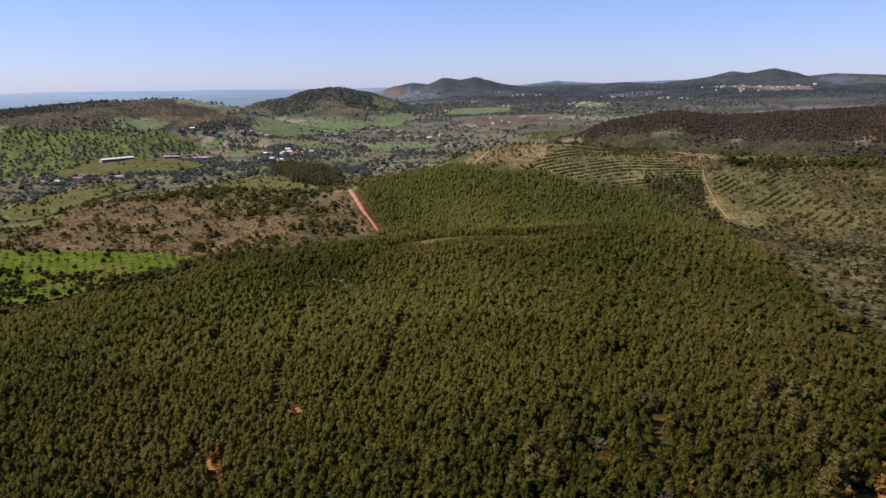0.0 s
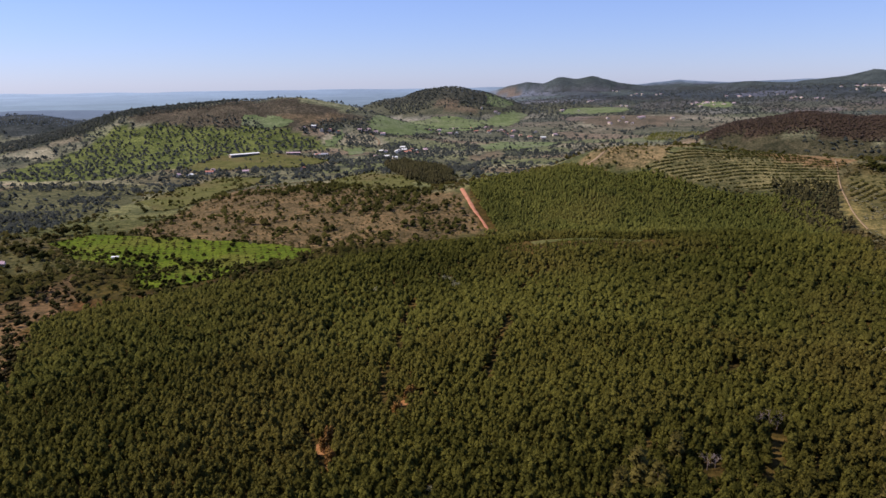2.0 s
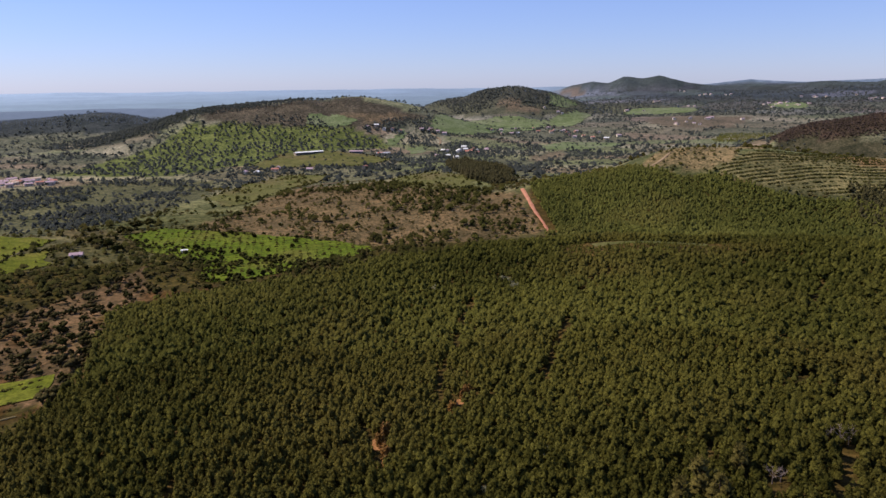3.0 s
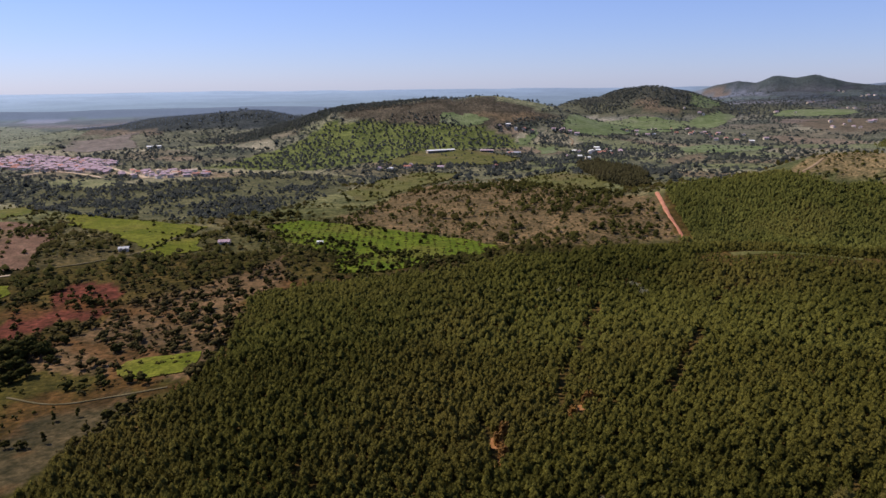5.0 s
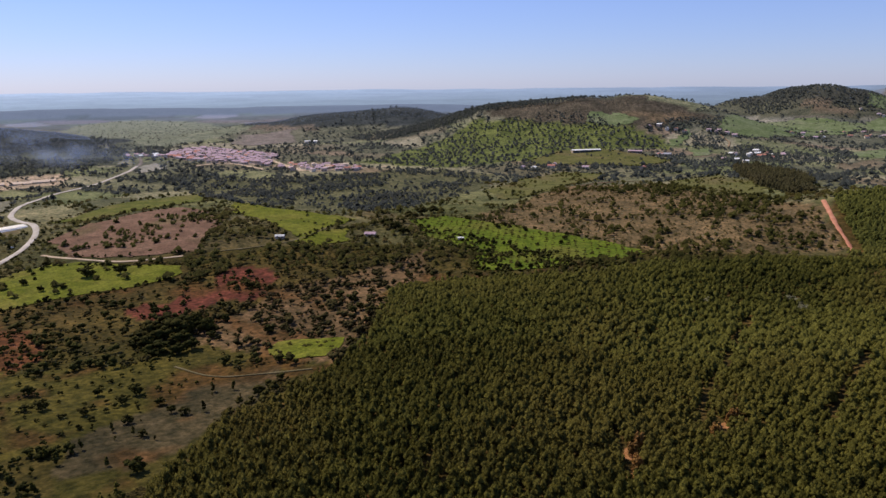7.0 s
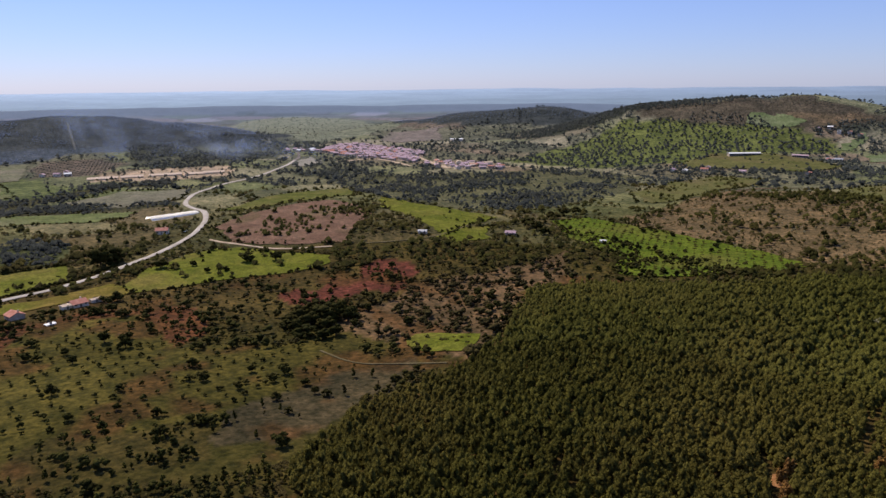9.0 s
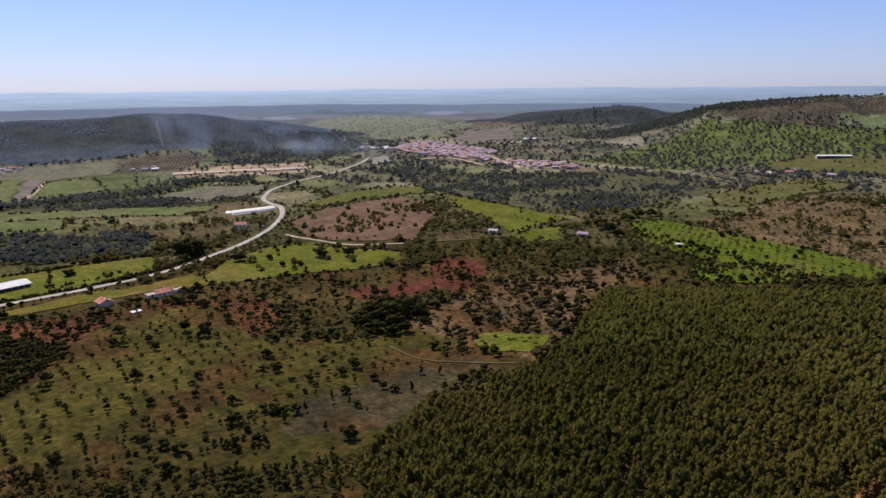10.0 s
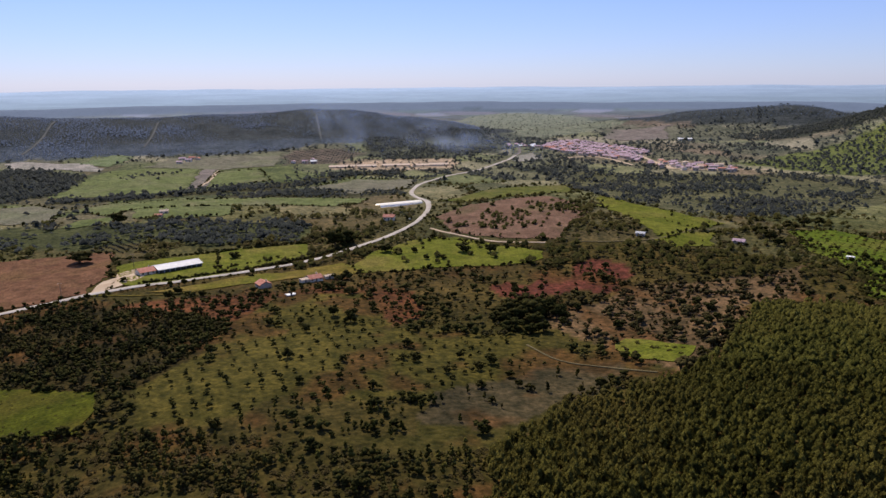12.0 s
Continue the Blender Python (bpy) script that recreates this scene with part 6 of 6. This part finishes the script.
def roof_mesh(sx, sy, sz, rise, mat, over=0.4, thick=0.18, arch=0):
    """A gable roof, or a rounded one, with thickness and eaves."""
    x, y = sx / 2 + over, sy / 2 + over
    steps = 10 if arch else 2
    line = []
    for k in range(steps + 1):
        s = -1 + 2 * k / steps
        line.append((s * y, sz + rise * (math.sqrt(max(0, 1 - s * s)) if arch else 1 - abs(s)) - (0 if arch else rise * over / y)))
    bm = bmesh.new()
    rows = [[bm.verts.new((px, py, pz + dz)) for py, pz in line] for px in (-x, x) for dz in (0.02, 0.02 + thick)]
    a, b, c, d = rows
    for k in range(steps):
        bm.faces.new((b[k], d[k], d[k + 1], b[k + 1]))
        bm.faces.new((a[k + 1], c[k + 1], c[k], a[k]))
        bm.faces.new((a[k], b[k], b[k + 1], a[k + 1]))
        bm.faces.new((c[k + 1], d[k + 1], d[k], c[k]))
    bm.faces.new((a[0], c[0], d[0], b[0]))
    bm.faces.new((b[-1], d[-1], c[-1], a[-1]))
    bmesh.ops.recalc_face_normals(bm, faces=bm.faces[:])
    return bm_mesh("roof", bm, mat)


def house(x, y, turn, sx=10, sy=7, sz=3.2, rise=1.6, wall=WHITEWASH, tile=TERRACOTTA, label="small white house with a terracotta roof", group="", openings=3, chimney=True):
    ob = new("house")
    ob.matrix_basis = pose(x, y, float(height(np.array([x]), np.array([y]))[0]) + 0.2, 0, 0, turn)
    tagged(ob, label, "house", group)
    part("wall", walls_mesh(sx, sy, sz, rise, wall), ob)
    roof = part("roof", roof_mesh(sx, sy, sz, rise, tile), ob)
    if chimney:
        part("chimney", box_mesh("chimney", 0.6, 0.6, 1.3, wall, 0.03), roof, m=pose(sx * 0.28, sy * 0.15, sz + rise * 0.6))
    for k in range(openings):
        px = sx * ((k + 0.5) / openings - 0.5)
        for side in (-1, 1):
            if k == openings // 2 and side < 0:
                part("door", box_mesh("door", 1.0, 0.1, 2.05, TIMBER), ob, m=pose(px, side * (sy / 2 + 0.03), 0))
            else:
                part("window", box_mesh("window", 1.1, 0.1, 1.1, DARK), ob, m=pose(px, side * (sy / 2 + 0.03), 1.0))
    return ob


def long_barn(x, y, turn, sx, sy, sz, rise, roof_mat, wall_mat, label, bays=10, arch=0):
    """A long farm building with posts and dark panels that stand in for shaded bays."""
    ob = new("barn")
    ob.matrix_basis = pose(x, y, float(height(np.array([x]), np.array([y]))[0]) + 0.3, 0, 0, turn)
    tagged(ob, label, "barn")
    if not arch:
        part("wall", walls_mesh(sx, sy - 0.6, sz, rise - 0.1, wall_mat), ob)
    roof = part("roof", roof_mesh(sx, sy, sz, rise, roof_mat, 0.7, 0.05 if arch else 0.2, arch), ob)
    roof.visible_shadow = not arch
    if not bays:
        return ob
    post, bay = box_mesh("post", 0.35, 0.35, sz, GREY_STEEL), box_mesh("bay", sx / bays - 0.6, 0.12, sz * 0.72, DARK)
    for side in (-1, 1):
        for k in range(bays + 1):
            part("post", post, ob, m=pose(sx * (k / bays - 0.5) * 0.99, side * (sy / 2 - 0.05), 0))
        # Panels on the closed wall, dark where a bay would lie in shade.
        for k in range(bays):
            part("bay", bay, ob, "dark panel for the shade of a bay", m=pose(sx * ((k + 0.5) / bays - 0.5), side * (sy / 2 - 0.27), 0))
    return ob


long_barn(-468, 1008, 50, 46, 8, 3.4, 1.1, SHEETING, BUFF, "long barn with a pale roof and dark front", 14)
long_barn(-403, 1043, 14, 20, 7, 2.6, 1.2, PINKTILE, BUFF, "low farm building with a weathered tile roof", 7)
long_barn(-356, 1037, 10, 20, 9, 3.2, 1.5, GREY_STEEL, BUFF, "grey roofed farm shed", 4)
long_barn(-445, 22, 106, 26, 13, 2.3, 1.5, ZINC, GREY_STEEL, "long pale roofed shed in a green field", 8)
house(-440, 4, 106, 9, 10, 2.1, 1.7, label="low building with an orange roof joined to the shed")
long_barn(-600, 226, 93, 41, 12, -0.2, 2.5, FILM, FILM, "long white rounded greenhouse beside the road", 0, arch=1)
house(-540, 194, 60, 9, 7, 2.8, 1.8, label="white house with a red tiled roof")
house(-378, 90, 100, 7.5, 7, 1.9, 1.6, label="small white house on red soil with a red roof")
house(-376, 84, 100, 4.5, 4, 1.7, 0.5, tile=BUFF, label="low white annexe beside a house", openings=1, chimney=False)
house(-373, 61, 10, 7, 6.5, 1.9, 1.7, wall=BUFF, label="small buff house with a red gable roof")
house(-380, 99, 100, 5, 3, 1.5, 0.5, wall=WHITEWASH, tile=BUFF, label="low whitewashed outbuilding beside a house", openings=1, chimney=False)
house(-340, 372, 30, 7.5, 5.5, 1.7, 1.3, wall=BUFF, tile=PINKTILE, label="small hut with a pinkish roof among trees", openings=2)
house(-378, 320, 40, 6, 5, 1.6, 1.0, wall=BUFF, tile=GREY_STEEL, label="grey roofed hut at the field edge", openings=2, chimney=False)
house(-347, 70, 100, 4, 2.4, 0.5, 0.2, wall=BUFF, tile=SHEETING, label="low shelter with a white sheet roof", openings=1, chimney=False)
house(-284, 407, 20, 4, 3, 1.8, 0.4, tile=SHEETING, label="small white shelter in a green field", openings=1, chimney=False)

# The village and the farms of the valley.
g = random.Random(7)
placed = []


def settle(cx, cy, count, spread_x, spread_y, turn, gap, label, group, tiles, tall=(2.3, 3.6)):
    made, tries = 0, 0
    while made < count and tries < count * 40:
        tries += 1
        u, v = g.gauss(0, 0.5) * spread_x, g.gauss(0, 0.5) * spread_y
        c, s = math.cos(radians(turn)), math.sin(radians(turn))
        x, y = cx + u * c - v * s, cy + u * s + v * c
        if any((x - a) ** 2 + (y - b) ** 2 < gap * gap for a, b in placed):
            continue
        placed.append((x, y))
        made += 1
        house(x, y, turn + g.choice((0, 90)) + g.uniform(-14, 14), g.uniform(6, 10), g.uniform(5, 7), g.uniform(*tall), g.uniform(1.1, 1.7),
              g.choice((WHITEWASH, WHITEWASH, WHITEWASH, BUFF)), g.choice(tiles), label, group, 2, g.random() < 0.4)


def settle_in(key, count, turn, gap, label, group, tiles):
    """Houses strewn inside an outline, in loose rows, off the streets."""
    p = AREAS[key]
    made = 0
    for _ in range(count * 40):
        x, y = g.uniform(min(q[0] for q in p), max(q[0] for q in p)), g.uniform(min(q[1] for q in p), max(q[1] for q in p))
        one = np.array([x]), np.array([y])
        if made == count or not inside(p, *one)[0] or any((x - a) ** 2 + (y - b) ** 2 < gap * gap for a, b in placed):
            continue
        if any(near_way(WAYS[w], *one, 7)[0] for w in ("village_lane", "village_street", "villagest", "tail_lane", "road")):
            continue
        placed.append((x, y))
        made += 1
        house(x, y, turn + g.choice((0, 0, 90)) + g.uniform(-9, 9), g.uniform(6.5, 12), g.uniform(5.5, 7.5), g.uniform(2.2, 3.8), g.uniform(0.9, 1.4),
              g.choice((WHITEWASH, BUFF)), g.choice(tiles), label, group, 2, g.random() < 0.4)


VILLAGE_HOUSE = "village house with pale walls and a tiled roof"
settle_in("village", 185, 30, 9.4, VILLAGE_HOUSE, "village houses", (TERRACOTTA,) + 9 * (PINKTILE,))
settle_in("village_tail", 34, 60, 12.0, VILLAGE_HOUSE, "village houses", (PINKTILE, PINKTILE, PINKTILE, TERRACOTTA, BUFF))
settle(-1050, 640, 10, 40, 20, 30, 11, VILLAGE_HOUSE, "village houses", (PINKTILE, PINKTILE, SHEETING))
long_barn(-1010, 945, 55, 24, 10, 3.5, 1.2, SHEETING, WHITEWASH, "white shed behind the village", 0)
for x, y, turn, sx in ((-930, 268, 73, 34), (-921, 300, 74, 26), (-914, 340, 70, 38), (-898, 372, 66, 24), (-893, 396, 66, 26)):
    long_barn(x, y, turn, sx, 16, 0.7, 1.6, BUFF, WHITEWASH, "long low pale building at the ridge foot", 0)
settle(-1000, 235, 4, 24, 40, 70, 14, "pale farm building beside an orchard", "row of farm buildings", (PINKTILE, SHEETING), (2.5, 3.2))
settle(-1075, 75, 5, 16, 40, 70, 14, "pale farm building under the ridge", "row of farm buildings", (PINKTILE, TERRACOTTA), (2.5, 3.2))
house(-650, 26, 80, 7, 5, 2.0, 1.2, tile=BUFF, label="small pale farmhouse in a green field", openings=2)
house(-636, 21, 70, 6, 4, 1.8, 1.0, wall=BUFF, tile=TERRACOTTA, label="small buff farm building in a green field", openings=2, chimney=False)
FARM = "pale valley farmhouse among trees"
valley_from = len(placed)
for cx, cy, count, wide, deep, gap in ((-409, 1235, 5, 26, 14, 12), (-343, 1268, 5, 24, 14, 12), (-251, 1136, 13, 46, 34, 11), (-354, 1042, 2, 14, 8, 12), (-119, 1565, 9, 60, 40, 16), (-222, 1700, 4, 60, 30, 18), (-208, 1437, 5, 50, 34, 16), (-460, 811, 2, 16, 8, 12), (-261, 1050, 3, 34, 16, 13), (-30, 1480, 6, 80, 40, 18)):
    settle(cx, cy, count, wide, deep, 10, gap, FARM, "valley houses", (TERRACOTTA, PINKTILE, SHEETING, PINKTILE))
far_bm = bmesh.new()
for cx, cy, count, wide, deep in ((100, 2450, 3, 40, 30), (176, 2317, 3, 40, 30), (210, 1850, 7, 90, 40), (166, 1768, 4, 60, 30), (439, 2335, 8, 70, 40), (485, 2208, 5, 60, 30), (747, 2332, 7, 70, 30), (203, 2870, 2, 40, 20), (326, 2697, 5, 90, 30), (-201, 1943, 3, 40, 20), (23, 2114, 3, 30, 20), (1060, 2600, 10, 120, 40), (1200, 2570, 10, 150, 40), (1010, 2480, 5, 100, 40), (600, 2500, 5, 120, 30)):
    for _ in range(count):
        turn, size = g.uniform(0, 180), g.uniform(0.8, 1.3)
        x, y = cx + g.gauss(0, 0.5) * wide, cy + g.gauss(0, 0.5) * deep
        m = pose(x, y, float(height(np.array([x]), np.array([y]))[0]) + 0.2, 0, 0, turn) @ Matrix.Scale(size, 4)
        for me, slot in ((walls_mesh(8, 6, 2.8, 1.3, WHITEWASH), 0), (roof_mesh(8, 6, 2.8, 1.3, PINKTILE), 1)):
            me.transform(m)
            first = len(far_bm.faces)
            far_bm.from_mesh(me)
            far_bm.faces.ensure_lookup_table()
            for k in range(first, len(far_bm.faces)):
                far_bm.faces[k].material_index = slot
            bpy.data.meshes.remove(me)
far_mesh = bm_mesh("far_houses", far_bm, WHITEWASH)
far_mesh.materials.append(PINKTILE)
tagged(new("far_houses", far_mesh), "far white houses of distant hamlets", "houses", kind="stuff")
settle(-400, 850, 4, 90, 20, 20, 20, "roof of a farmhouse among trees", "valley houses", (PINKTILE, TERRACOTTA))

# Garden trees round the farmhouses.
yard_x, yard_y = [], []
for hx, hy in placed[valley_from:]:
    for k in range(7):
        a, q = g.uniform(0, 6.283), g.uniform(6.5, 15)
        yard_x.append(hx + q * math.cos(a))
        yard_y.append(hy + q * math.sin(a) - 3)
yard_x, yard_y = np.array(yard_x), np.array(yard_y)
tall, tone = sizes(len(yard_x), 3.0, 6.0, 380)
grown("garden_trees", np.stack([yard_x, yard_y, height(yard_x, yard_y)], 1), tall, tone, "oak", 4, 381, FAR_OAK, "dark trees round valley farmhouses", trunk=False, cap=True)


def utility_pole(x, y, turn):
    ob = new("utility_pole")
    ob.matrix_basis = pose(x, y, float(height(np.array([x]), np.array([y]))[0]) - 0.2, 0, 0, turn)
    tagged(ob, "tall thin wooden utility pole beside the road", "pole")
    bm = bmesh.new()
    bmesh.ops.create_cone(bm, cap_ends=True, segments=8, radius1=0.16, radius2=0.10, depth=9, matrix=Matrix.Translation((0, 0, 4.5)))
    part("pole", bm_mesh("pole", bm, TIMBER), ob)
    part("crossarm", box_mesh("crossarm", 2.2, 0.14, 0.14, TIMBER), ob, m=pose(0, 0, 8.3))
    for px in (-0.9, 0.9):
        part("insulator", box_mesh("insulator", 0.12, 0.12, 0.22, SHEETING), ob, m=pose(px, 0, 8.44))


utility_pole(-404, -38, 80)
utility_pole(-460, -2, 80)


def car(x, y, turn, mat, label):
    ob = new("car")
    ob.matrix_basis = pose(x, y, float(height(np.array([x]), np.array([y]))[0]) + 0.62, 0, 0, turn)
    tagged(ob, label, "car")
    part("body", box_mesh("body", 4.2, 1.7, 0.6, mat, 0.12), ob, m=pose(0, 0, 0.28))
    part("cabin", box_mesh("cabin", 2.2, 1.5, 0.55, DARK, 0.16), ob, m=pose(-0.15, 0, 0.86))
    for px in (-1.3, 1.3):
        for py in (-0.8, 0.8):
            bm = bmesh.new()
            bmesh.ops.create_cone(bm, cap_ends=True, segments=14, radius1=0.31, radius2=0.31, depth=0.2, matrix=pose(px, py, 0.31, 90))
            part("wheel", bm_mesh("wheel", bm, DARK), ob)


car(-529, 208, 150, SHEETING, "pale small car parked at the road side")


# ---- smoke ----
def smoke_material(most):
    m = bpy.data.materials.new("thin_smoke")
    m.use_nodes = True
    n, l = m.node_tree.nodes, m.node_tree.links
    n.remove(n["Principled BSDF"])
    where = n.new("ShaderNodeTexCoord").outputs["UV"]
    ball = n.new("ShaderNodeTexGradient")
    ball.gradient_type = "QUADRATIC_SPHERE"
    centred = n.new("ShaderNodeMapping")
    centred.inputs["Location"].default_value, centred.inputs["Scale"].default_value = (-1, -1, 0), (2, 2, 2)
    l.new(where, centred.inputs["Vector"])
    l.new(centred.outputs[0], ball.inputs["Vector"])
    geo = n.new("ShaderNodeNewGeometry").outputs["Position"]
    wisps = ramp(n, l, noise_at(n, l, 30, 6, geo), 0.36, 0.74, (0, 0, 0), (1, 1, 1))
    amount = n.new("ShaderNodeMath")
    amount.operation = "MULTIPLY"
    l.new(wisps, amount.inputs[0])
    l.new(ball.outputs["Fac"], amount.inputs[1])
    thin = n.new("ShaderNodeMath")
    thin.operation = "MULTIPLY"
    l.new(amount.outputs[0], thin.inputs[0])
    thin.inputs[1].default_value = most
    clear, haze, back, both, out = (n.new("ShaderNodeBsdfTransparent"), n.new("ShaderNodeBsdfDiffuse"), n.new("ShaderNodeBsdfTranslucent"), n.new("ShaderNodeMixShader"), n.new("ShaderNodeMixShader"))
    for s in (haze, back):
        s.inputs["Color"].default_value = (0.50, 0.64, 0.94, 1)
    l.new(haze.outputs[0], both.inputs[1])
    l.new(back.outputs[0], both.inputs[2])
    l.new(thin.outputs[0], out.inputs[0])
    l.new(clear.outputs[0], out.inputs[1])
    l.new(both.outputs[0], out.inputs[2])
    l.new(out.outputs[0], n["Material Output"].inputs["Surface"])
    return m


SMOKE = smoke_material(0.24)


def smoke(x, y, along, reach, rise, layers, seed, label, mat=SMOKE):
    """Drifting smoke: thin curved veils one behind another, each fading to nothing at its rim."""
    g = random.Random(seed)
    ob = new("smoke")
    ob.matrix_basis = pose(x, y, float(height(np.array([x]), np.array([y]))[0]), 0, 0, along)
    tagged(ob, label, "smoke")
    for k in range(layers):
        me = bpy.data.meshes.new("veil")
        cols, rows = 15, 9
        length, tall = reach * g.uniform(0.5, 1.0), rise * g.uniform(0.6, 1.0)
        off, deep, lift = g.uniform(0, reach * 0.5), g.uniform(-0.16, 0.16) * reach, g.uniform(0.05, 0.4) * rise
        bend, phase = g.uniform(0.05, 0.12) * reach, g.uniform(0, 6)
        verts = [(off + length * (i / (cols - 1) - 0.5), deep + bend * math.sin(3 * i / cols + phase) + 0.3 * tall * (j / (rows - 1)), lift + tall * (j / (rows - 1) - 0.2) + 0.25 * rise * i / cols) for j in range(rows) for i in range(cols)]
        faces = [(j * cols + i, j * cols + i + 1, (j + 1) * cols + i + 1, (j + 1) * cols + i) for j in range(rows - 1) for i in range(cols - 1)]
        me.from_pydata(verts, [], faces)
        uv = me.uv_layers.new(name="UVMap")
        for loop in me.loops:
            i, j = loop.vertex_index % cols, loop.vertex_index // cols
            uv.data[loop.index].uv = (i / (cols - 1), j / (rows - 1))
        me.polygons.foreach_set("use_smooth", [True] * len(me.polygons))
        me.materials.append(mat)
        part("veil", me, ob)


smoke(-815, 470, 228, 330, 62, 4, 3, "thin blue-white smoke drifting low over the fields")
smoke(-920, 390, 225, 280, 95, 3, 5, "thin blue-white smoke drifting low over the fields")
